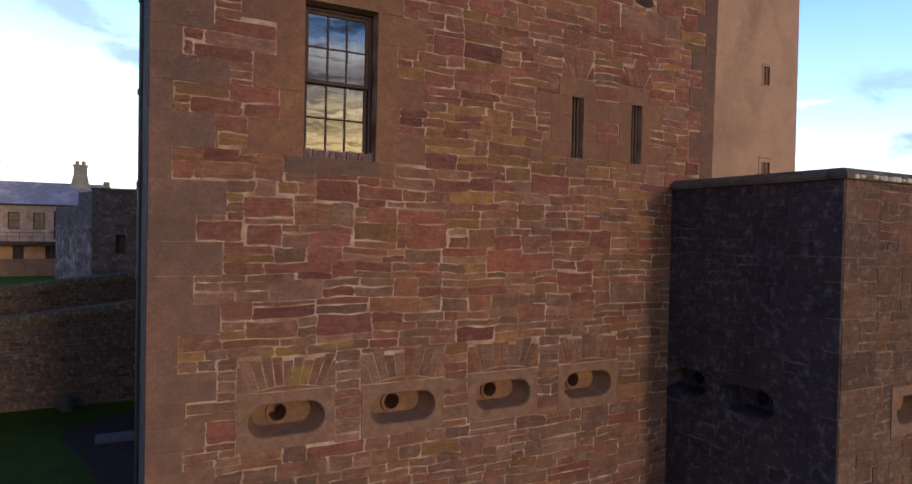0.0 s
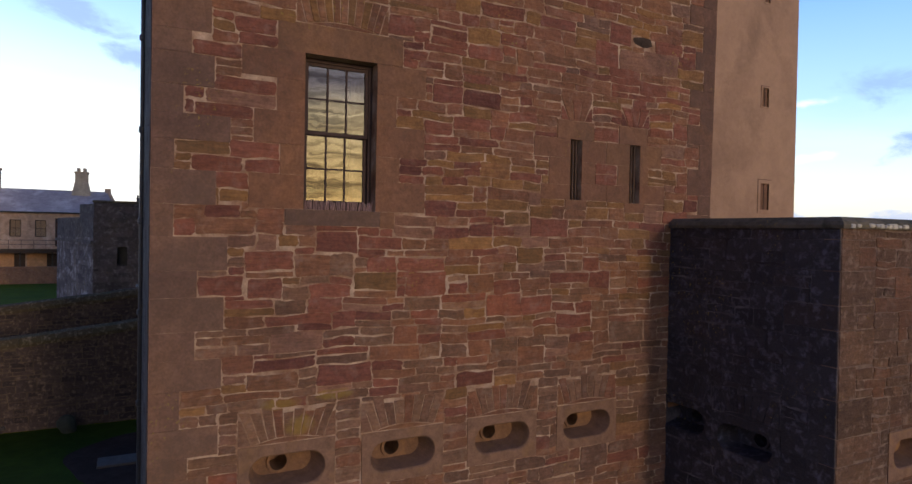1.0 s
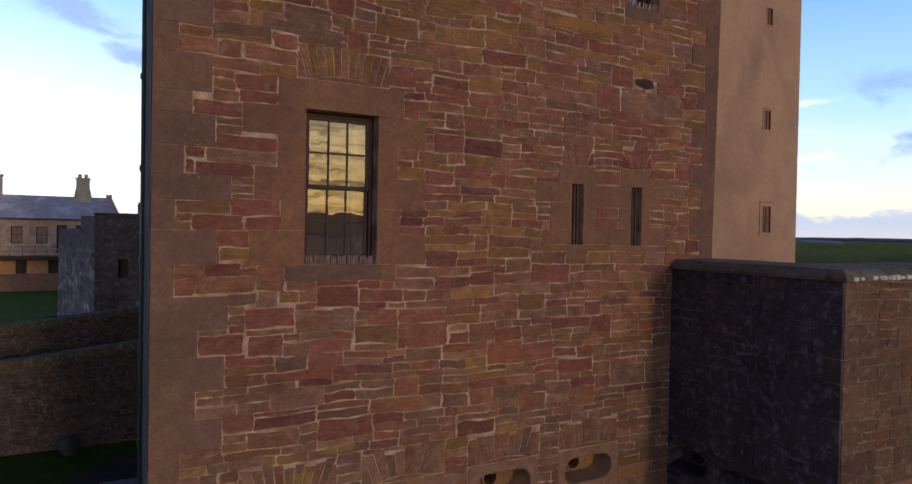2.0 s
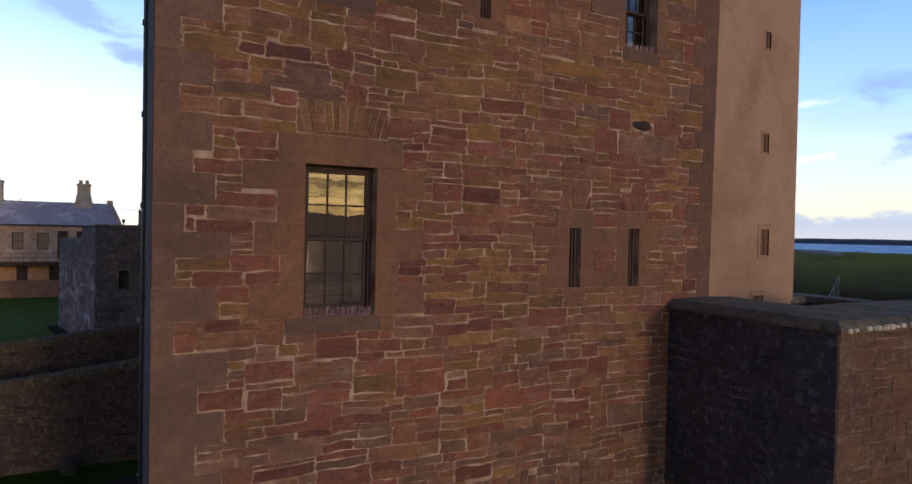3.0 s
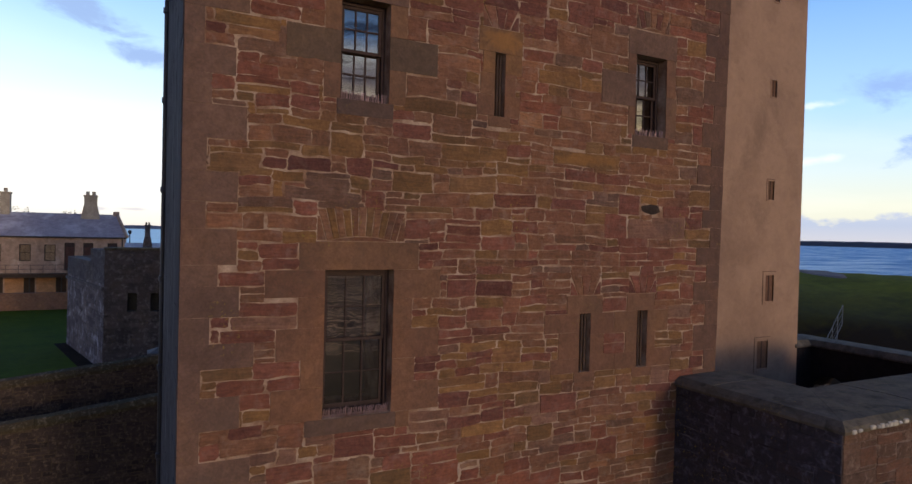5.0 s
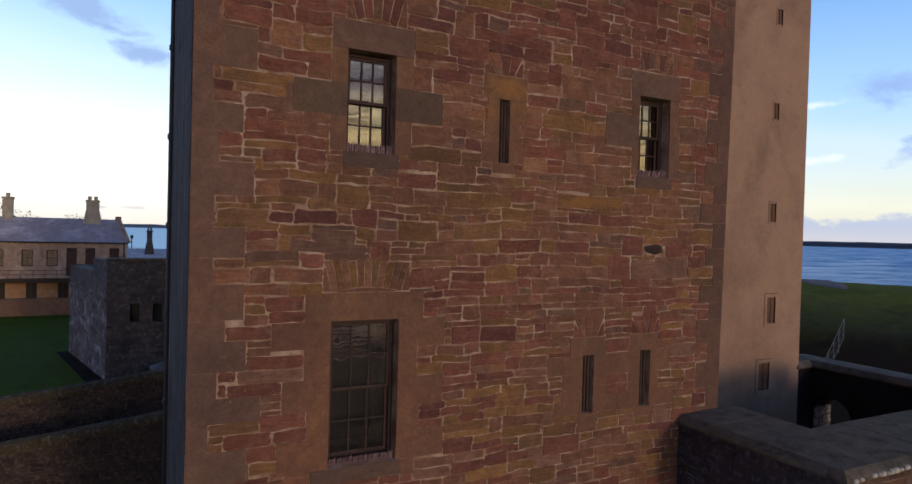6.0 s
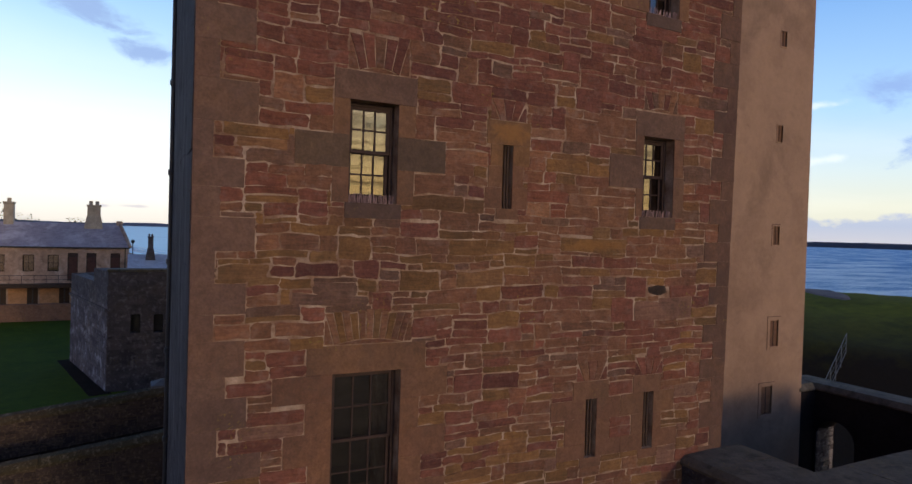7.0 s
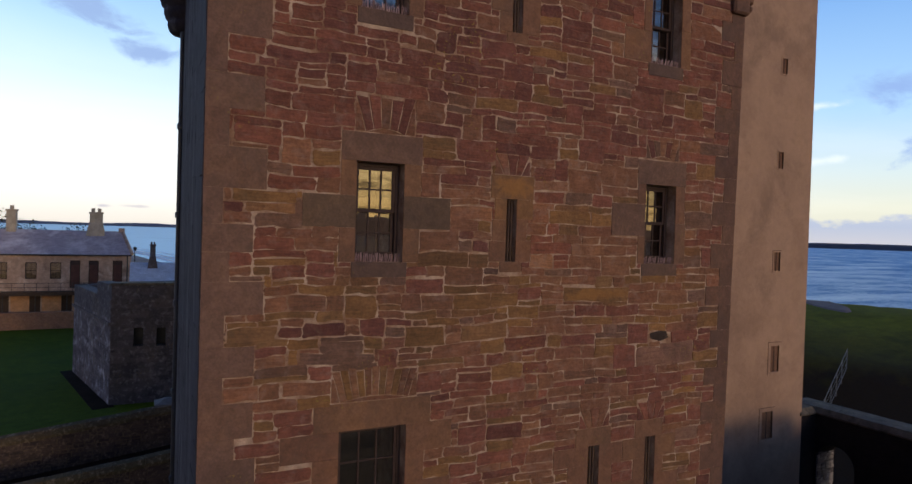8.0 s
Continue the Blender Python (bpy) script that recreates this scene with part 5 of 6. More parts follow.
for k, (a, b, lo, hi) in enumerate(HARL_SLITS):
    w = empty_thing("small_window_%d" % (k + 1), (a, HY + 0.2, lo), "small deep-set window in harled wall with stone margin", "window", "small windows of the harled wall", "structure")
    m = 0.12 if k > 2 else 0.05
    g = 0.022
    part("margin", boxes((a - m, a, HY - 0.014, HY + 0.1, lo - m, hi + m), (b, b + m, HY - 0.014, HY + 0.1, lo - m, hi + m), (a, b, HY - 0.014, HY + 0.1, hi, hi + m), (a, b, HY - 0.02, HY + 0.1, lo - m, lo), bevel=0.004), HARL, w, "pale stone margin")
    # dark strips left of and above the margin paint its shadow line
    if k > 1:
        part("margin_groove", boxes((a - m - g, a - m, HY - 0.004, HY + 0.05, lo - m, hi + m + g), (a - m, b + m, HY - 0.004, HY + 0.05, hi + m, hi + m + g)), DRESSED_GREY, w, "dark groove round the margin")
    part("glazing_bar", boxes(((a + b) / 2 - 0.012, (a + b) / 2 + 0.012, HY + 0.020, HY + 0.034, lo, hi), bevel=0.003), SASH_PAINT, w)
    # panel added near the face; its brown stands in for the recess's shading
    part("shutter", boxes((a, b, HY + 0.036, HY + 0.07, lo, hi)), DRESSED, w, "brown boarded shutter")
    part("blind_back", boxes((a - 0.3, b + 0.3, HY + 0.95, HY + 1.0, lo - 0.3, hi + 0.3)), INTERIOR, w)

# ---- forework: low walls round the yard ----
WX, WY, WZ = 6.84, -3.17, 7.82
fore_w = lambda u, d, v: (WX + d, u, v)
fore_s = lambda u, d, v: (u, WY + d, v)
W_LOOPS = [(-0.38, 4.36), (-1.68, 4.30)]
S_LOOPS = [(8.80, 4.34), (10.5, 4.34)]
holes_w = [(c - 0.64, c + 0.63, z - 0.36, z + 0.37) for c, z in W_LOOPS]
holes_s = [(c - 0.64, c + 0.63, z - 0.36, z + 0.37) for c, z in S_LOOPS]
WT = 1.30
SKIN = 0.25
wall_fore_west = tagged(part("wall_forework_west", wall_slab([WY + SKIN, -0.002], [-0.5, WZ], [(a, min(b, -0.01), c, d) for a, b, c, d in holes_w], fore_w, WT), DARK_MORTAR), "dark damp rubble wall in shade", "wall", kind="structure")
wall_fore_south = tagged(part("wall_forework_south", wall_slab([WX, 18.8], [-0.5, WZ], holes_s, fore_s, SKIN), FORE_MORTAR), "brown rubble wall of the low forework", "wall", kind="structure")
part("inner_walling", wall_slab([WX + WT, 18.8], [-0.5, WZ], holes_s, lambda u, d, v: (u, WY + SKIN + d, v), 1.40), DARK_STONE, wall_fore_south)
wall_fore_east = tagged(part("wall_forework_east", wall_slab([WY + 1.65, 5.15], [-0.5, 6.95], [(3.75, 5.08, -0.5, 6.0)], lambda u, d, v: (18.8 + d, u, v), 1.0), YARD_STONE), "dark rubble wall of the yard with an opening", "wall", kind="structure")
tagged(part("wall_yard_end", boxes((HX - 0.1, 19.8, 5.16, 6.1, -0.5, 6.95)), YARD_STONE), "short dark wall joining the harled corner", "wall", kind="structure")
rng = random.Random(31)
for c, z in W_LOOPS:
    gun_loop(c, z, fore_w, "rounded gun slot in dark shaded stone", "gun loops in the forework", DARK_STONE)
for c, z in S_LOOPS:
    gun_loop(c, z, fore_s, "rounded gun slot in brown stone", "gun loops in the forework")
# round-headed archway in the yard's east wall, with a stone pier beyond
V, F, n = [], [], 16
for x in (18.78, 19.82):
    for k in range(n + 1):
        a = math.pi * k / n
        V += [(x, 4.415 + 0.665 * math.cos(a), 5.34 + 0.665 * math.sin(a)), (x, 4.415 + 0.668 * (1 if math.cos(a) > 0 else -1) * min(1, abs(math.cos(a)) * 1.5), 6.02)]
m = 2 * (n + 1)
for k in range(n):
    o = 2 * k
    F += [(o, o + 1, o + 3, o + 2), (m + o, m + o + 2, m + o + 3, m + o + 1), (o, o + 2, m + o + 2, m + o)]
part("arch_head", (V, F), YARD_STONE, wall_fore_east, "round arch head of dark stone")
rr = random.Random(77)
jamb = part("arch_reveal", boxes((18.83, 19.77, 5.065, 5.078, 2.3, 5.9)), JAMB_RUBBLE, wall_fore_east, "pale speckled rubble inside the archway")
for r in rubble(rr, 18.83, 19.77, 2.3, 5.9, [], 0.12, 0.26, (0.16, 0.42)):
    vs, fs = stone_geo(rr, outline(rr, *r, 0.02, 1.4), lambda u, d, v: (u, 5.062 + d, v), rr.uniform(0.01, 0.04), sink=0.0)
    part("stone", (vs, fs), JAMB_RUBBLE, jamb)
tagged(part("yard_floor", boxes((WX + WT, 18.8, WY + 1.65, HY, 0.3, 2.2)), PAVING), "dark stone paving of the yard", "floor", kind="structure")


def coping_run(name, along, start, end, place, label, lo, hi, rng, over, width, mat=COPING, step=(0.8, 1.3), mitred=False):
    """A line of weathered coping stones with a sloping front edge; each stone is a part."""
    run = empty_thing(name, place(start, 0, lo), label, "coping", "", "structure")
    u = start
    while u < end - 0.05:
        w = min(rng.uniform(*step), end - u)
        if end - u - w < 0.4:
            w = end - u
        g, dz = 0.003, rng.uniform(-0.004, 0.004)
        if mitred and u == start:
            w += width
        prof = [(-over, lo), (-over - 0.012, lo + 0.05), (-over + 0.02, lo + 0.105 + dz), (-over + 0.12, hi - 0.02 + dz), (width * 0.5, hi + dz), (width, hi - 0.02 + dz), (width + 0.03, lo + 0.06), (width + 0.03, lo)]
        n = len(prof)
        V = [place(u + g + (d if mitred and u == start else 0.0), d, v) for d, v in prof] + [place(u + w - g, d, v) for d, v in prof]
        F = [(i, (i + 1) % n, n + (i + 1) % n, n + i) for i in range(n)] + [tuple(range(n))[::-1], tuple(range(n, 2 * n))]
        part("coping_stone", (V, F), mat, run)
        u += w
    return run


coping_run("coping_west", "y", WY, -0.02, fore_w, "thick dark lichened coping stones on the shaded wall", WZ - 0.02, WZ + 0.17, rng, 0.06, WT + 0.28, mitred=True)
coping_run("coping_south", "x", WX, 18.8, fore_s, "thick dark lichened coping stones on the brown wall", WZ - 0.02, WZ + 0.17, rng, 0.06, WT + 0.28, mitred=True)
coping_run("coping_end", "x", HX - 0.1, 18.74, lambda u, d, v: (u, 5.16 + d, v), "weathered grey coping beside the harled corner", 6.93, 7.18, rng, 0.05, 0.95)
coping_run("coping_east", "y", WY + 1.70, 6.15, lambda u, d, v: (18.8 + d, u, v), "weathered grey coping of the yard wall", 6.93, 7.18, rng, 0.05, 1.0)
x, drips = WX + 0.1, bmesh.new()
while x < 13:
    w = rng.uniform(0.05, 0.13)
    if rng.random() < 0.85:
        box(drips, x, x + w, WY - 0.092, WY + 0.01, WZ + rng.uniform(-0.02, 0.0), WZ + rng.uniform(0.035, 0.065), 0.016)
    x += w + rng.choice((0.02, 0.03, 0.05, 0.14))
part("lime_drips", drips, CREAM_PAINT, wall_fore_south, "pale lime drips under the coping")

# ---- causeway and ditch on the west side ----
slope = lambda x, z, x0=-2.0: z + 0.115 * (x - x0)
FX = -34.0


def ramp_box(x0, x1, y0, y1, lo, hi, bm=None):
    bm = bm or bmesh.new()
    vs = box(bm, x0, x1, y0, y1, 0.0, 1.0)
    for k, q in enumerate(vs):
        q.co.z = slope(q.co.x, lo) if k < 4 else slope(q.co.x, hi)
    return bm


bm = ramp_box(FX, 9.0, 17.5, 21.0, 0.0, 3.35)
tagged(part("causeway", bm, TARMAC), "dark ramped roadway between parapet walls", "road", kind="structure")
bm = bmesh.new()
vs = box(bm, FX, 9.0, 17.1, 17.6, -0.4, 1.0)
for q in vs[4:]:
    q.co.z = slope(q.co.x, 3.92)
wall_ditch = tagged(part("wall_ditch", bm, DITCH_MORTAR), "dark mossy rubble retaining wall of the ditch", "wall", kind="structure")
wall_far = tagged(part("wall_causeway", ramp_box(FX, 9.0, 20.6, 21.1, 2.0, 4.95), DITCH_MORTAR), "mossy brown rubble parapet of the causeway", "wall", kind="structure")
rng = random.Random(41)
ditch = lambda u, d, v: (u, 17.1 + d, v)
geos = []
for r in rubble(rng, -13.0, 2.0, 0.3, 4.6, [], 0.12, 0.26, (0.22, 0.75)):
    top = slope((r[0] + r[1]) / 2, 3.90)
    if r[3] < top + 0.12:
        pts = [(u, min(v, slope(u, 3.92))) for u, v in outline(rng, r[0], r[1], r[2], min(r[3], top), rng.uniform(0.012, 0.03), 1.3)] if min(r[3], top) - r[2] > 0.05 else None
        if pts:
            geos.append((*stone_geo(rng, pts, ditch, rng.uniform(0.006, 0.03)), 0))
geos.sort(key=lambda g: g[0][0][0] < -7.5)
for vs, fs, _ in geos[:280]:
    part("stone", (vs, fs), DITCH_STONE, wall_ditch)
joined("ditch_stonework", geos[280:], [DITCH_STONE], wall_ditch, label="uneven mossy rubble stones")
farw = lambda u, d, v: (u, 20.6 + d, v)
geos = []
for r in rubble(rng, -15.0, -0.5, 1.9, 5.2, [], 0.12, 0.24, (0.22, 0.65)):
    lo, top = slope((r[0] + r[1]) / 2, 3.3), slope((r[0] + r[1]) / 2, 4.95)
    if r[3] < top and r[2] > lo - 0.2:
        geos.append((*stone_geo(rng, outline(rng, *r, rng.uniform(0.012, 0.03), 1.3), farw, rng.uniform(0.006, 0.03)), 0))
joined("parapet_stonework", geos, [DITCH_STONE], wall_far, label="uneven mossy rubble stones")


def mossy_coping(name, y0, y1, z, x0, x1, label):
    run = empty_thing(name, (x0, y0, z - 1), label, "coping", "", "structure")
    x = x0
    while x < x1:
        w = rng.uniform(0.75, 1.25)
        a, b, dz = x + 0.005, x + w - 0.005, rng.uniform(-0.012, 0.012)
        prof = [(y0 - 0.08, -0.10), (y0 - 0.09, 0.02), (y0 + 0.04, 0.20), ((y0 + y1) / 2, 0.27), (y1 - 0.02, 0.20), (y1 + 0.07, 0.02), (y1 + 0.06, -0.10)]
        n = len(prof)
        V = [(xx, y, slope(xx, z) + h + dz) for xx in (a, b) for y, h in prof]
        F = [(i, (i + 1) % n, n + (i + 1) % n, n + i) for i in range(n)] + [tuple(range(n))[::-1], tuple(range(n, 2 * n))]
        part("coping_stone", (V, F), MOSSY, run)
        x += w
    return run


mossy_coping("coping_ditch", 17.1, 17.6, 3.98, -14.0, 3.0, "mossy sloping coping stones of the ditch wall")
mossy_coping("coping_causeway", 20.6, 21.1, 4.80, -14.0, -1.8, "mossy coping stones of the causeway parapet")
pier = empty_thing("gate_pier", (-1.3, 21.2, 3.3), "squat grey stone gate pier with a pyramid cap", "gate pier")
part("shaft", boxes((-1.72, -0.95, 20.75, 21.6, 3.2, 5.05), bevel=0.03), BASTION_STONE, pier)
part("base_block", boxes((-1.78, -0.89, 20.69, 21.66, 3.2, 4.25), bevel=0.03), PALE_PIER, pier, "pale grey stone block")
bm = boxes((-1.80, -0.87, 20.67, 21.68, 5.05, 5.18), bevel=0.02)
vs = box(bm, -1.74, -0.91, 20.73, 21.62, 5.18, 5.36)
for q in vs[4:]:
    q.co.x, q.co.y = -1.285 + (q.co.x + 1.285) * 0.15, 21.175 + (q.co.y - 21.175) * 0.15
part("cap", bm, PALE_PIER, pier)
# weep holes are raised black blocks that paint the dark inside
part("weep_hole", boxes((-2.82, -2.66, 17.055, 17.12, 0.90, 1.05), (-5.86, -5.70, 17.055, 17.12, 0.72, 0.86), bevel=0.03), BLACK_IRON, wall_ditch, "dark weep hole")

# tarmac round the tower's corner, with a paving slab
n = 40
V = [(1.5, 5.6, 0.63), (1.5, 15.4, 0.63)]
for k in range(n + 1):
    a = radians(90 + 135 * k / n)
    V.append((-1.35 + 2.35 * math.cos(a) * (1 + 0.06 * math.sin(5 * a)), 13.0 + 2.5 * math.sin(a), 0.63))
V += [(-2.75, 9.5, 0.63), (-2.6, 8.0, 0.63), (-2.5, 5.6, 0.63)]
path = part("path", (V + [(x, y, 0.4) for x, y, _ in V], [tuple(range(len(V)))[::-1]] + [(i, (i + 1) % len(V), len(V) + (i + 1) % len(V), len(V) + i) for i in range(len(V))]), PATH_STONE)
tagged(path, "dark tarmac path with a curved edge in the grass", "path", kind="structure")
tagged(part("paving_slab", boxes((-2.85, -1.5, 12.2, 13.0, 0.60, 0.70), bevel=0.015), PAVING), "pale grey stone slab lying on the path", "slab")
bm = bmesh.new()
bmesh.ops.create_icosphere(bm, subdivisions=3, radius=1.0)
for q in bm.verts:
    f = 1 + 0.22 * noise.noise(q.co * 1.4 + Vector((3, 1, 2)))
    q.co = Vector((-3.90 + q.co.x * 0.27 * f - 0.05 * q.co.z, 16.4 + q.co.y * 0.22 * f, max(0.5, 0.86 + q.co.z * (0.40 + 0.10 * q.co.x) * f)))
tagged(part("boulder", bm, ROCK, smooth=True), "grey-green rounded boulder on the grass by the wall", "boulder")

# ---- rainwater pipe on the tower's side ----
PX, PY = -1.875, 5.2
pipe = empty_thing("drainpipe", (PX, PY, 0.6), "dark cast-iron drainpipe with collars up the tower side", "drainpipe")
bm = bmesh.new()
rod(bm, (PX, PY, 0.7), (PX, PY, 17.2), 0.045, 14)
part("pipe", bm, PIPE_PAINT, pipe)
for k in range(7):
    z = 4.20 + 1.78 * k
    part("collar", lathe([(0.05, z - 0.07), (0.068, z - 0.05), (0.068, z + 0.04), (0.05, z + 0.06)], 14, (PX, PY)), PIPE_PAINT, pipe)
    part("bracket", boxes((PX, PX + 0.14, PY - 0.05, PY + 0.05, z - 0.03, z + 0.03), bevel=0.008), PIPE_PAINT, pipe)

# ---- lawn ----
V, F, nx, ny = [], [], 24, 30
for j in range(ny + 1):
    for i in range(nx + 1):
        x, y = -44.0 + 48.0 * i / nx, 21.15 + 46.0 * j / ny
        V.append((x, y, land(x, y) + 0.035))
for j in range(ny):
    for i in range(nx):
        o = j * (nx + 1) + i
        F.append((o, o + 1, o + nx + 2, o + nx + 1))
tagged(part("lawn", (V, F), LAWN, smooth=True), "fresh green mown lawn before the barracks", "lawn", kind="structure")

# ---- bastion by the lawn ----
A, B, C, D = Vector((-3.92, 34.6)), Vector((-6.65, 45.3)), Vector((2.0, 49.0)), Vector((7.5, 34.6))
bast = empty_thing("bastion", (0, 40, 1.5), "blackened stone bastion with parapet and gun ports", "bastion")
ports = [(-2.68, -2.14, 5.28, 6.42), (-1.40, -0.86, 5.25, 6.38), (0.2, 0.75, 5.25, 6.38)]
bfront = lambda u, d, v: (u, A.y + d, v)
front_wall = part("front_wall", wall_slab([A.x, D.x], [0.8, 9.05], ports, bfront, 0.8), BASTION_STONE, bast)
rng = random.Random(61)
geos = [(*stone_geo(rng, outline(rng, *r, rng.uniform(0.008, 0.03), 1.4), bfront, rng.uniform(0.003, 0.03)), 0) for r in rubble(rng, A.x, 3.0, 1.4, 9.0, ports, 0.24, 0.42, (0.4, 1.1))]
joined("block_stonework", geos, [BASTION_STONE], front_wall, label="blackened squared stones")


def flank(p, q, lo, hi, t=0.8):
    e = (q - p).normalized()
    nrm = Vector((e.y, -e.x)) * t
    pts = [p, q, q + nrm, p + nrm]
    V = [(*a, z) for z in (lo, hi) for a in pts]
    return V, [(0, 1, 5, 4), (1, 2, 6, 5), (2, 3, 7, 6), (3, 0, 4, 7), (0, 3, 2, 1), (4, 5, 6, 7)]


A2 = A + (B - A) * 0.34
part("flank_wall", flank(A + Vector((0.0, 0.805)), A2, 0.8, 9.02), BASTION_STONE, bast)
flank_wall = part("flank_wall", flank(A2, B, 0.8, 8.2), BASTION_STONE, bast)
e = (B - A).normalized()
bflank = lambda u, d, v: (A.x + e.x * u + e.y * d, A.y + e.y * u - e.x * d, v)
geos = [(*stone_geo(rng, outline(rng, *r, rng.uniform(0.006, 0.02), 1.4), bflank, rng.uniform(0.003, 0.022), flip=True), 0) for r in rubble(rng, 0.1, (B - A).length, 1.2, 8.15, [], 0.24, 0.42, (0.4, 1.1))]
geos = [(vs, fs, 1 if vs[0][2] > 6.7 else 0) for vs, fs, _ in geos]
joined("flank_stonework", geos, [FLANK_STONE, BASTION_STONE], flank_wall, label="streaked grey squared stones")
part("rear_wall", flank(B, C, 0.8, 8.2), BASTION_STONE, bast)
part("string_course", flank(A + Vector((-0.14, -0.1)), B + Vector((-0.14, 0)), 6.60, 6.78, 0.5), BASTION_STONE, bast, "projecting stone ledge")
part("coping", boxes((A.x - 0.08, D.x, A.y - 0.08, A.y + 0.9, 9.055, 9.20), bevel=0.03), COPING, bast, "grey weathered coping")
# thin dark strip on the lawn stands in for shade at the flank's foot
V, F = flank(A + Vector((-0.85, -0.7)), B + Vector((-0.85, 0.3)), 1.4, 1.75, 1.2)
tagged(part("gravel_strip", (V, F), TARMAC), "dark bare strip along the bastion foot", "gravel", kind="structure")
part("roof", ([(A.x + .9, A.y + .8, 7.7), (B.x + 1, B.y - .9, 7.7), (C.x, C.y - 1, 7.7), (D.x, A.y + .8, 7.7)], [(3, 2, 1, 0)]), TARMAC, bast)
# black plates close the ports, painting the dark inside as solid colour
for a, b, lo, hi in ports:
    part("port_back", boxes((a - 0.1, b + 0.1, A.y + 0.81, A.y + 0.9, lo - 0.1, hi + 0.1)), BLACK_IRON, bast, "black recess of a gun port")


# ---- barracks across the lawn ----
def barracks():
    BY, EX = 73.0, -3.2
    th = empty_thing("barracks", (-15, BY, 1.6), "two-storey tan stone barracks with slate roof, chimneys and balcony", "building")
    upper = [(x, x + 1.05, 6.40, 8.22) for x in (-13.35, -11.07, -16.0, -19.0, -21.8, -24.6)] + [(x, x + 0.98, 5.35, 8.45) for x in (-9.20, -7.40, -5.03)]
    low_doors = [(x, x + 1.15, 2.45, 4.6) for x in (-13.05, -10.1, -15.9, -18.8, -21.7, -7.1)]
    part("wall", wall_slab([-36, EX], [1.2, 9.15], upper + low_doors, lambda u, d, v: (u, BY + d, v), 0.6), BARRACK_STONE, th)
    V = [(EX, BY + 0.6, 1.2), (EX, BY + 8, 1.2), (EX, BY + 8, 9.15), (EX, BY + 0.6, 9.15), (EX - 0.6, BY + 0.6, 1.2), (EX - 0.6, BY + 8, 1.2), (EX - 0.6, BY + 8, 9.15), (EX - 0.6, BY + 0.6, 9.15)]
    part("end_wall", (V, [(0, 1, 2, 3), (4, 7, 6, 5), (3, 2, 6, 7)]), BARRACK_STONE, th)
    for a, b, lo, hi in upper:
        door = lo < 6
        w = part("door" if door else "window", boxes((a, a + 0.08, BY + 0.12, BY + 0.2, lo, hi), (b - 0.08, b, BY + 0.12, BY + 0.2, lo, hi), (a + 0.08, b - 0.08, BY + 0.12, BY + 0.2, hi - 0.08, hi), (a + 0.08, b - 0.08, BY + 0.12, BY + 0.2, lo, lo + 0.08)), DARK_WOOD, th)
        if door:
            part("leaf", boxes((a + 0.08, b - 0.08, BY + 0.15, BY + 0.19, lo + 0.08, hi - 0.5)), DOOR_PAINT, w)
            part("transom_light", boxes((a + 0.08, b - 0.08, BY + 0.16, BY + 0.19, hi - 0.5, hi - 0.08)), SASH_PAINT, w)
        else:
            m = (lo + hi) / 2
            part("sash", boxes((a + 0.08, b - 0.08, BY + 0.13, BY + 0.18, m - 0.025, m + 0.025), ((a + b) / 2 - 0.012, (a + b) / 2 + 0.012, BY + 0.14, BY + 0.18, lo + 0.08, m - 0.04), ((a + b) / 2 - 0.012, (a + b) / 2 + 0.012, BY + 0.14, BY + 0.18, m + 0.04, hi - 0.08)), DARK_WOOD, w)
            part("pane", ([(a + 0.08, BY + 0.19, lo + 0.08), (b - 0.08, BY + 0.19, lo + 0.08), (b - 0.08, BY + 0.19, hi - 0.08), (a + 0.08, BY + 0.19, hi - 0.08)], [(0, 1, 2, 3)]), GLASS, w)
            part("blind", boxes((a + 0.05, b - 0.05, BY + 0.2, BY + 0.22, lo, hi)), BLIND, w, "drawn tan blind")
        part("margin", boxes((a - 0.15, a, BY - 0.03, BY + 0.1, lo - 0.1, hi + 0.2), (b, b + 0.15, BY - 0.03, BY + 0.1, lo - 0.1, hi + 0.2), (a, b, BY - 0.03, BY + 0.1, hi, hi + 0.2)), BARRACK_STONE, w)
    xs = [-23.0, -20.5, -17.6, -14.7, -11.85, -8.9, -5.9]
    for a, b in zip(xs, xs[1:]):
        part("boarding", boxes((a + 0.1, b - 1.05, BY - 0.04, BY, 2.65, 4.62)), ORANGE_WOOD, th, "orange boarded panel of the lower storey")
    for a, b, lo, hi in low_doors:
        part("low_door", boxes((a, b, BY + 0.25, BY + 0.3, lo, hi)), DARK_WOOD, th)
    part("balcony", boxes((-36, EX, BY - 1.5, BY, 4.86, 5.08), (-36, EX, BY - 1.55, BY - 1.45, 4.70, 5.1)), DARK_WOOD, th, "dark timber balcony along the front")
    bm = bmesh.new()
    for k in range(30):
        x = EX - 0.1 - k * 1.1
        rod(bm, (x, BY - 1.45, 5.08), (x, BY - 1.45, 6.05), 0.025, 5)
    for z in (6.05, 5.6):
        rod(bm, (EX - 0.1, BY - 1.45, z), (-36, BY - 1.45, z), 0.025, 5)
    part("balcony_rail", bm, BLACK_IRON, th)
    for k in range(10):
        x = EX - 0.3 - k * 2.9
        bm = bmesh.new()
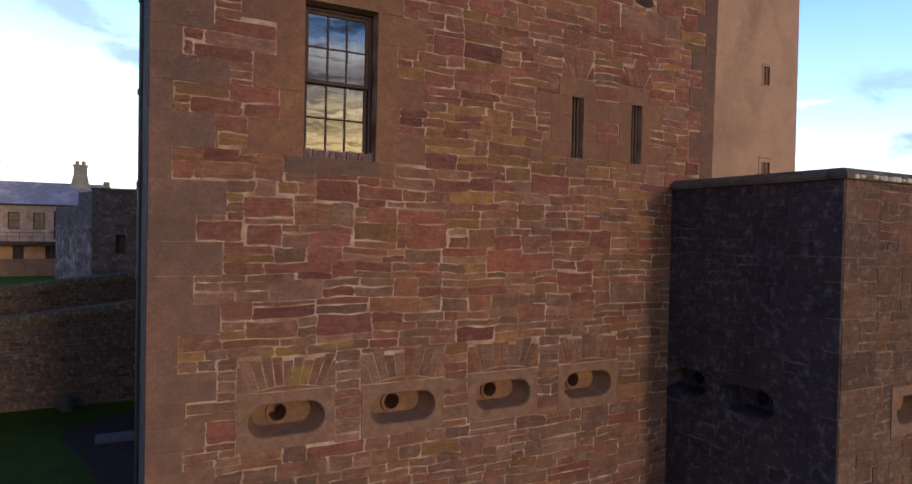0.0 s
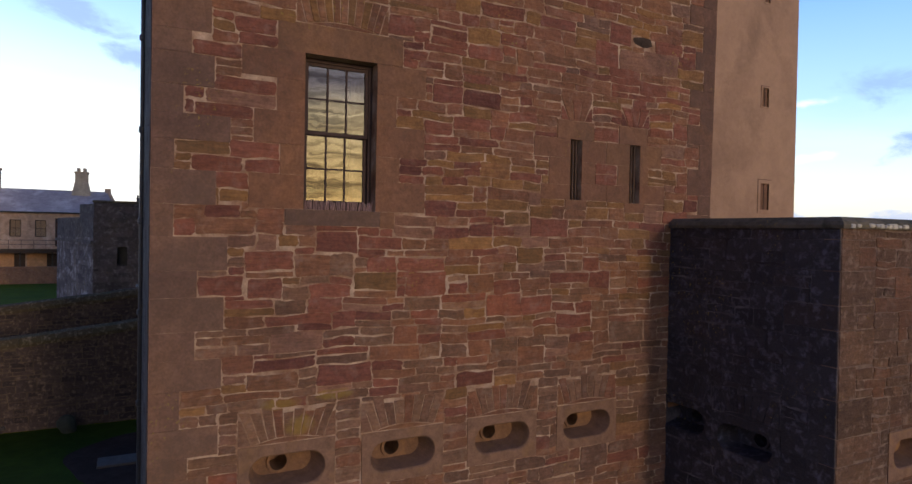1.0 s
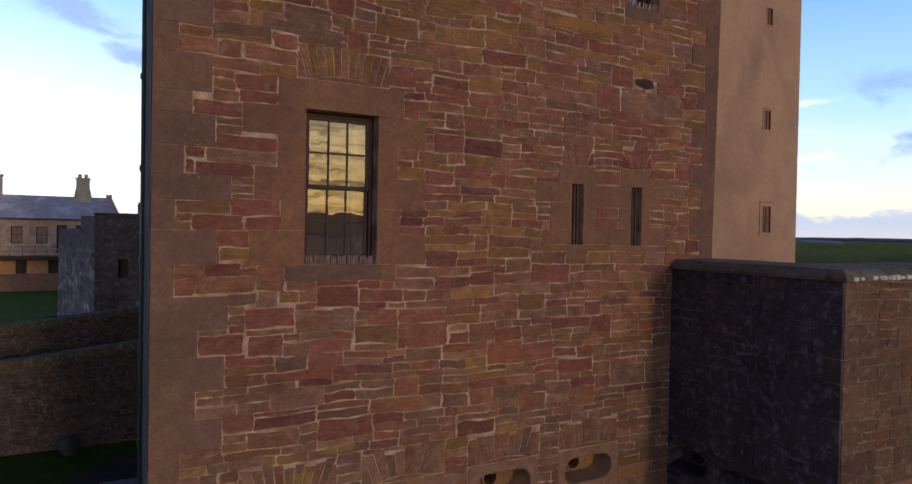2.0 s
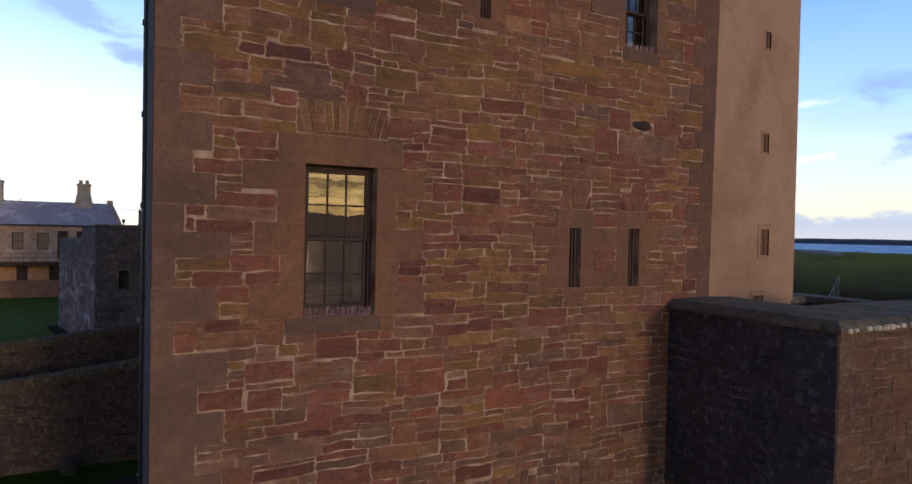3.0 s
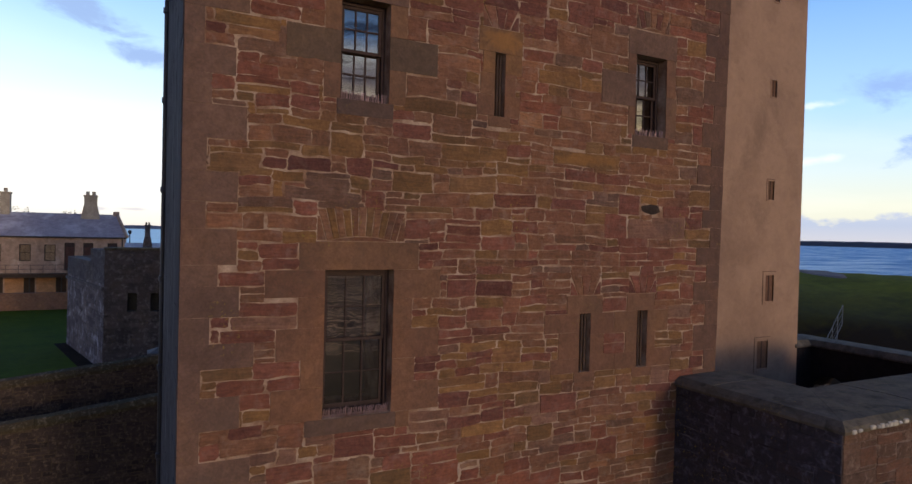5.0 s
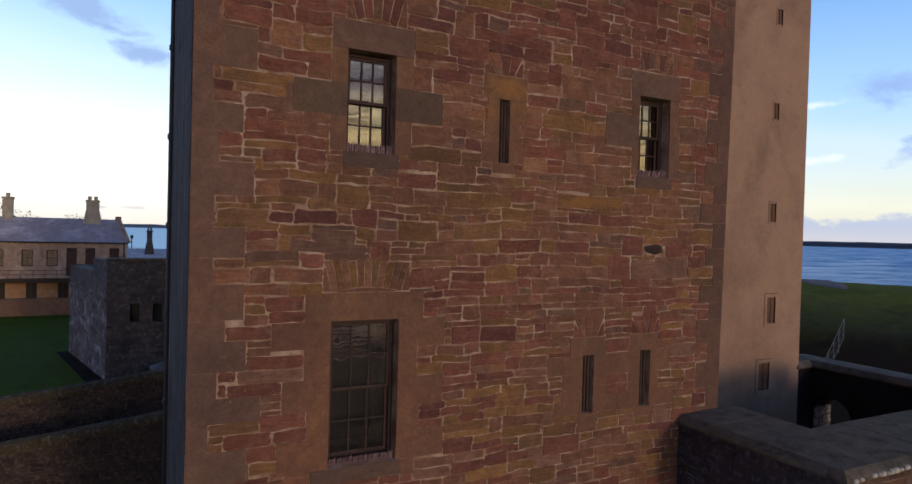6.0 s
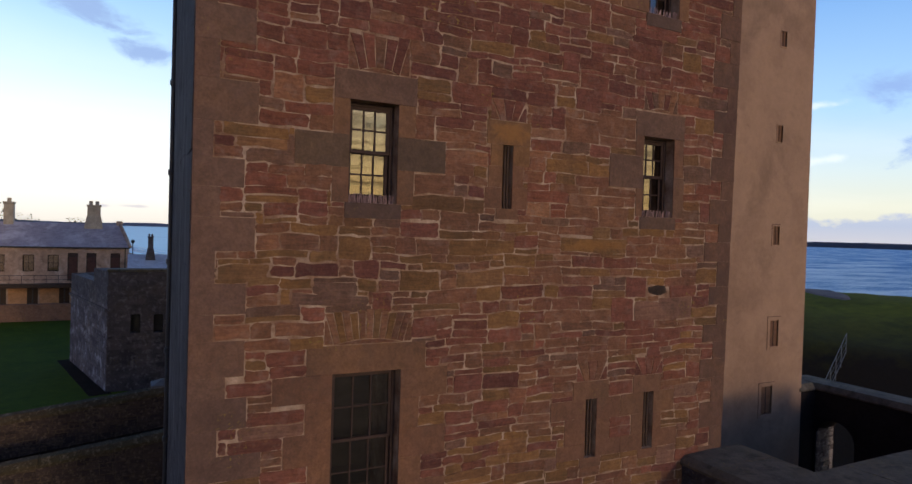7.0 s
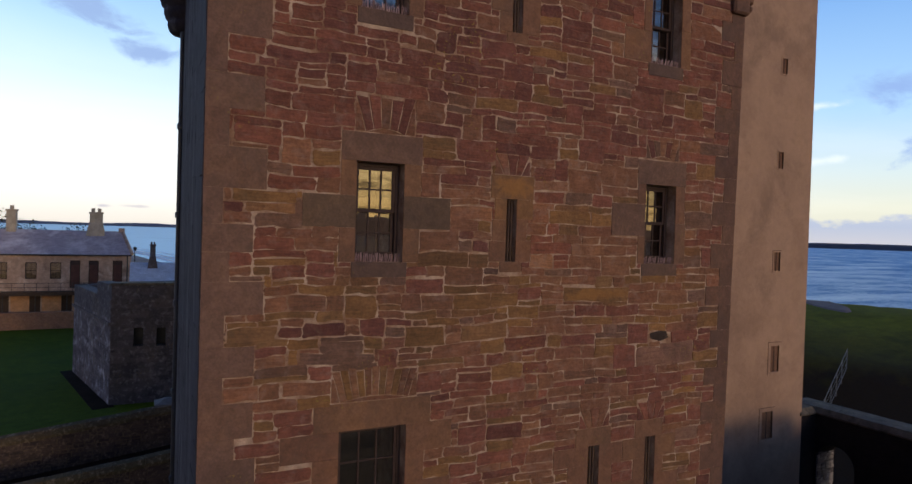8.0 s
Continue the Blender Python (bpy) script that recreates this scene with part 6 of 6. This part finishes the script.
        rod(bm, (x, BY - 1.42, 1.4), (x, BY - 1.42, 4.86), 0.06, 8)
        part("post", bm, BLACK_IRON, th)
    # slates in lapped courses
    RX, RY, RZ = EX - 1.05, BY + 4.0, 11.75
    rr = random.Random(3)
    geos, rows = [], 20
    for r in range(rows):
        f0, f1 = r / rows, (r + 1.25) / rows
        y0, z0 = BY - 0.25 + (RY - BY + 0.25) * f0, 9.1 + (RZ - 9.1) * f0
        y1, z1 = BY - 0.25 + (RY - BY + 0.25) * min(1, f1), 9.1 + (RZ - 9.1) * min(1, f1)
        xe = EX + 0.1 + (RX - EX) * f0
        x = -36 + (r % 2) * 0.3
        while x < xe - 0.1:
            w = min(rr.uniform(0.5, 0.75), xe - x)
            t = rr.uniform(0.015, 0.04)
            V = [(x + 0.01, y0, z0 + t), (x + w - 0.01, y0, z0 + t), (x + w - 0.01, y1, z1 + 0.004), (x + 0.01, y1, z1 + 0.004), (x + 0.01, y0, z0), (x + w - 0.01, y0, z0)]
            geos.append((V, [(0, 1, 2, 3), (4, 5, 1, 0)], 0))
            x += w
    V = [(-36, BY - 0.25, 9.05), (EX + 0.05, BY - 0.25, 9.05), (RX, RY, RZ - 0.02), (-36, RY, RZ - 0.02), (EX + 0.05, BY + 8.2, 9.05), (-36, BY + 8.2, 9.05)]
    roof = part("roof", (V, [(0, 1, 2, 3), (3, 2, 4, 5), (1, 4, 2), (0, 3, 5)]), SLATE_ROOF, th)
    joined("slate_covering", geos, [SLATE_ROOF], roof, label="lapped blue-grey slates")
    bm = bmesh.new()
    rod(bm, (EX + 0.15, BY - 0.3, 9.2), (RX + 0.05, RY, RZ + 0.05), 0.2, 6)
    box(bm, RX - 0.35, RX + 0.30, RY - 0.3, RY + 0.3, RZ - 0.3, RZ + 0.38, 0.04)
    part("skew_coping", bm, BARRACK_STONE, roof)
    bm = bmesh.new()
    rod(bm, (EX - 0.35, BY - 0.1, 5.1), (EX - 0.35, BY - 0.1, 9.0), 0.06, 8)
    part("downpipe", bm, BLACK_IRON, th)
    part("gutter", boxes((-36, EX + 0.1, BY - 0.38, BY - 0.25, 8.98, 9.12), bevel=0.03), BLACK_IRON, th)
    for cx, half, flare in ((-6.95, 0.66, True), (-15.2, 0.46, False), (-24.0, 0.6, True)):
        ch = part("chimney", boxes((cx - half, cx + half, RY - 0.55, RY + 0.55, RZ - 1.2, RZ + 2.0), (cx - half - 0.08, cx + half + 0.08, RY - 0.62, RY + 0.62, RZ + 2.0, RZ + 2.22), bevel=0.03), CHIMNEY_STONE, th)
        for sx in ((-0.32, 0.32) if flare else (0.0,)):
            part("chimney_pot", lathe([(0.20, RZ + 2.22), (0.21, RZ + 2.58), (0.17, RZ + 2.66)], 10, (cx + sx, RY)), CHIMNEY_STONE, ch)
        if flare:
            V = [(cx - 0.98, RY - 1.0, RZ - 0.6), (cx + 0.98, RY - 1.0, RZ - 0.6), (cx + half + 0.02, RY - 0.56, RZ + 1.0), (cx - half - 0.02, RY - 0.56, RZ + 1.0), (cx - 0.98, RY + 1.0, RZ - 0.6), (cx + 0.98, RY + 1.0, RZ - 0.6), (cx + half + 0.02, RY + 0.56, RZ + 1.0), (cx - half - 0.02, RY + 0.56, RZ + 1.0)]
            part("chimney_base", (V, [(0, 1, 2, 3), (5, 4, 7, 6), (1, 5, 6, 2), (4, 0, 3, 7)]), CHIMNEY_STONE, ch)
    return th


barracks()
tagged(part("wall_lawn", boxes((-40, -1.0, 67.2, 67.9, 0.8, 3.45), bevel=0.03), RUBBLE["tan"]), "low rubble wall along the lawn's far edge", "wall", kind="structure")

lamp = empty_thing("lamp_post", (-2.8, 76, 1.6), "thin lamp post with a small lantern by the barracks", "lamp post")
bm = bmesh.new()
rod(bm, (-2.8, 76, 1.5), (-2.8, 76, 9.5), 0.05, 8)
part("pole", bm, BLACK_IRON, lamp)
part("lantern", lathe([(0.06, 9.5), (0.16, 9.6), (0.20, 9.85), (0.05, 9.98)], 8, (-2.8, 76)), BLACK_IRON, lamp)
house = empty_thing("cottage", (0, 64, 1.6), "low cottage with pale slate roof and one chimney", "building")
part("wall", boxes((-3.0, 7.0, 61.5, 67.5, 1.2, 7.1)), BARRACK_STONE, house)
part("roof", ([(-3.2, 61.2, 7.05), (7.2, 61.2, 7.05), (7.2, 64.5, 8.75), (-3.2, 64.5, 8.75), (-3.2, 67.8, 7.05), (7.2, 67.8, 7.05)], [(0, 1, 2, 3), (3, 2, 5, 4), (0, 3, 4), (1, 5, 2)]), PALE_SLATE, house)
bm = boxes((-1.36, -0.86, 63.6, 64.2, 9.3, 10.55), (-1.42, -0.80, 63.55, 64.25, 10.55, 10.66), bevel=0.02)
vs = box(bm, -1.62, -0.60, 63.4, 64.4, 8.0, 9.42)
for q in vs[4:]:
    q.co.x, q.co.y = -1.11 + (q.co.x + 1.11) * 0.56, 63.9 + (q.co.y - 63.9) * 0.68
stack = part("chimney", bm, BASTION_STONE, house)
for x in (-1.24, -0.98):
    part("chimney_pot", lathe([(0.085, 10.66), (0.09, 10.88), (0.07, 10.92)], 10, (x, 63.9)), BASTION_STONE, stack)


# ---- rampart stair on the seaward bank ----
stair = empty_thing("bank_stair", (30, 11.5, 4.6), "concrete stair up a grass bank between galvanised handrails", "stair")
steps = bmesh.new()
way = Vector((0.95, 0.316, 0))
for k in range(16):
    p = Vector((27.9, 11.0, 0)) + way * 0.29 * k
    z = 3.55 + k * 0.155
    vs = box(steps, -0.02, 0.31, 0.0, 1.3, -0.9, 0.0)
    for q in vs:
        q.co = Vector((p.x + way.x * q.co.x - way.y * q.co.y, p.y + way.y * q.co.x + way.x * q.co.y, z + q.co.z))
part("steps", steps, PAVING, stair)
foot, head = Vector((27.3, 10.44, 4.72)), Vector((31.9, 11.97, 7.18))
for k, drop in enumerate((0.0, 0.36, 0.72, 1.0)):
    bm = bmesh.new()
    rod(bm, foot - Vector((0, 0, drop)), head - Vector((0, 0, drop)), 0.022 if k in (0, 3) else 0.010, 6)
    part("handrail" if k == 0 else "mid_rail", bm, RAIL_IRON, stair)
for k in range(6):
    p = foot.lerp(head, k / 5)
    bm = bmesh.new()
    rod(bm, p - Vector((0, 0, 1.25)), p + Vector((0, 0, 0.03)), 0.022, 6)
    part("post", bm, RAIL_IRON, stair)
fence = empty_thing("wire_fence", (27, 14, 4), "thin post-and-rail fence on the grass bank", "fence")
for k in range(6):
    x, y = 24.5 + k * 1.5, 15.5 - k * 0.1
    bm = bmesh.new()
    rod(bm, (x, y, land(x, y) - 0.1), (x, y, land(x, y) + 1.0), 0.03, 6)
    part("post", bm, RAIL_IRON, fence)
    if k < 5:
        for h in (0.95, 0.5):
            bm = bmesh.new()
            rod(bm, (x, y, land(x, y) + h), (x + 1.5, y - 0.1, land(x + 1.5, y - 0.1) + h), 0.015, 5)
            part("rail", bm, RAIL_IRON, fence)
V, F, n, rings = [], [], 40, 7
for r in range(rings + 1):
    for k in range(n):
        a = math.tau * k / n
        f = (r / rings) * (1 + 0.12 * noise.noise(Vector((2 * math.cos(a), 2 * math.sin(a), 4.0))))
        p, q = 5.0 * f * math.cos(a), 1.2 * f * math.sin(a)
        x, y = 45.2 + 0.55 * p - 0.83 * q, 22.2 + 0.83 * p + 0.55 * q
        V.append((x, y, land(x, y) + (0.07 if r < rings else -0.15)))
for r in range(rings):
    for k in range(n):
        F.append((r * n + k, (r + 1) * n + k, (r + 1) * n + (k + 1) % n, r * n + (k + 1) % n))
bm = (V, F)
tagged(part("shingle_platform", bm, SAND, smooth=True), "grey gravelled platform on top of the bank", "platform", kind="structure")


# ---- beach and surf of the bay ----
def water_edge(y):
    """Where the beach of the bay meets the water."""
    return 11.4 - 0.165 * (y - 262.0) - 0.00012 * max(0.0, y - 300.0) ** 2 + 1.5 * noise.noise(Vector((y * 0.03, 2.0, 0.0)))


def shore_strip(x0, x1, z0, z1, n=60):
    V, F = [], []
    for k in range(n + 1):
        y = 130.0 + 420.0 * k / n
        w = 0.9 * noise.noise(Vector((y * 0.05, x0, 5.0)))
        V += [(water_edge(y) + x0 + w, y, z0), (water_edge(y) + x1 - w, y, z1)]
    for k in range(n):
        F.append((2 * k, 2 * k + 1, 2 * k + 3, 2 * k + 2))
    return V, F


tagged(part("beach", shore_strip(-150.0, 0.6, -1.2, -3.05), BEACH), "grey-brown beach curving round the bay", "beach", kind="structure")
surf = empty_thing("surf", (5, 300, -3), "white lines of surf along the beach", "surf", "", "structure")
for a, b in ((0.8, 4.6), (6.5, 9.4), (13.5, 15.6)):
    part("breaker", shore_strip(a, b, -2.975, -2.97), FOAM, surf)


# ---- far trees behind the barracks ----
def far_tree(x, y, z, h, r, seed):
    rr = random.Random(seed)
    t = empty_thing("tree", (x, y, z), "dark evergreen tree beyond the barracks roof", "tree", "trees beyond the barracks")
    bm = bmesh.new()
    rod(bm, (x, y, z), (x + 0.2, y, z + h * 0.6), 0.22, 7)
    for k in range(5):
        a = rr.uniform(0, math.tau)
        rod(bm, (x + 0.1, y, z + h * (0.35 + 0.06 * k)), (x + r * 0.6 * math.cos(a), y + r * 0.6 * math.sin(a), z + h * (0.6 + 0.06 * k)), 0.08, 5)
    part("trunk", bm, BARK, t)
    V, F = [], []
    for k in range(2200):
        d = Vector((rr.gauss(0, 1), rr.gauss(0, 1), rr.gauss(0, 1))).normalized() * rr.uniform(0.35, 1.0)
        c = Vector((x + d.x * r * (1 + 0.3 * noise.noise(d * 2 + Vector((seed, 0, 0)))), y + d.y * r, z + h * 0.68 + d.z * h * 0.34))
        e, f = Vector((rr.gauss(0, 1), rr.gauss(0, 1), rr.gauss(0, 1))).normalized() * 0.12, Vector((rr.gauss(0, 1), rr.gauss(0, 1), rr.gauss(0, 1))).normalized() * 0.12
        o = len(V)
        V += [tuple(c - e), tuple(c + f), tuple(c + e), tuple(c - f)]
        F.append((o, o + 1, o + 2, o + 3))
    ob = part("crown", (V, F), LEAF, t)
    return t


far_tree(-22.5, 108.0, 0.8, 14.0, 4.2, 1)
far_tree(-26.5, 112.0, 0.8, 13.0, 4.0, 2)
far_tree(-10.9, 104.0, 0.8, 11.6, 3.4, 3)
far_tree(-17.6, 104.0, 0.8, 12.0, 3.2, 4)

# ---- stones of the walls, last ----
for name, (vs, fs), mat in dressed:
    part(name, (vs, fs), mat, wall_south)
for name, (vs, fs), mat in STONE_PIECES[0]:
    part(name, (vs, fs), mat, wall_south)
joined("rubble_stonework", STONE_PIECES[1], [RUBBLE[t] for t in TONES], wall_south, label="squared red and brown rubble stones")
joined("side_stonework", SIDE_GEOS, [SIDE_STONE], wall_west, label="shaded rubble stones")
rng = random.Random(57)
edge = []
v, k = 2.2, 0
while v < WZ - 0.02:
    h = min(rng.uniform(0.35, 0.55), WZ - 0.02 - v)
    edge.append((v, v + h, k % 2))
    v, k = v + h, k + 1
blk_w = [(a - 0.01, b + 0.01, c - 0.01, d + 0.01) for a, b, c, d in holes_w] + [(WY, WY + (0.85 if o else 0.42), a, b) for a, b, o in edge]
blk_s = [(a - 0.01, b + 0.01, c - 0.01, d + 0.01) for a, b, c, d in holes_s] + [(WX, WX + (0.42 if o else 0.85), a, b) for a, b, o in edge]
fans = []
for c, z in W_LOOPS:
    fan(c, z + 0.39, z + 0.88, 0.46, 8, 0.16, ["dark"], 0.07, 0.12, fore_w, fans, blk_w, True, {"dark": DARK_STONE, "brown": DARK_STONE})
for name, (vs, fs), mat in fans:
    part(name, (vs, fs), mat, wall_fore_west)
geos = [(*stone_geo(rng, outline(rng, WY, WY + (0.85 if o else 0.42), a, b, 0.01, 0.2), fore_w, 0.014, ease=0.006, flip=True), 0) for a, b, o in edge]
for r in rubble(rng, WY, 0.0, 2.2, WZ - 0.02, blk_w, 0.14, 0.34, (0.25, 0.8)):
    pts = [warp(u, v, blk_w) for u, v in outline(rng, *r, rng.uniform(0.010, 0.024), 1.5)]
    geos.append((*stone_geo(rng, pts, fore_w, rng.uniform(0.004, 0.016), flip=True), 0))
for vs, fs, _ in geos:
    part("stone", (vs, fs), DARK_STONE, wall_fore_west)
for a, b, o in edge:
    vs, fs = stone_geo(rng, outline(rng, WX, WX + (0.42 if o else 0.85), a, b, 0.01, 0.2), fore_s, 0.014, ease=0.006)
    part("quoin", (vs, fs), FORE_STONE, wall_fore_south)
geos = []
for r in rubble(rng, WX, 12.5, 2.2, WZ - 0.02, blk_s, 0.14, 0.32, (0.25, 0.8)):
    pts = [warp(u, v, blk_s) for u, v in outline(rng, *r, rng.uniform(0.008, 0.018), 1.4)]
    geos.append((*stone_geo(rng, pts, fore_s, rng.uniform(0.003, 0.012)), rng.choice((0, 0, 0, 1, 2))))
for vs, fs, k in geos:
    part("stone", (vs, fs), (FORE_STONE, FORE_STONE, FORE_RED)[k], wall_fore_south)
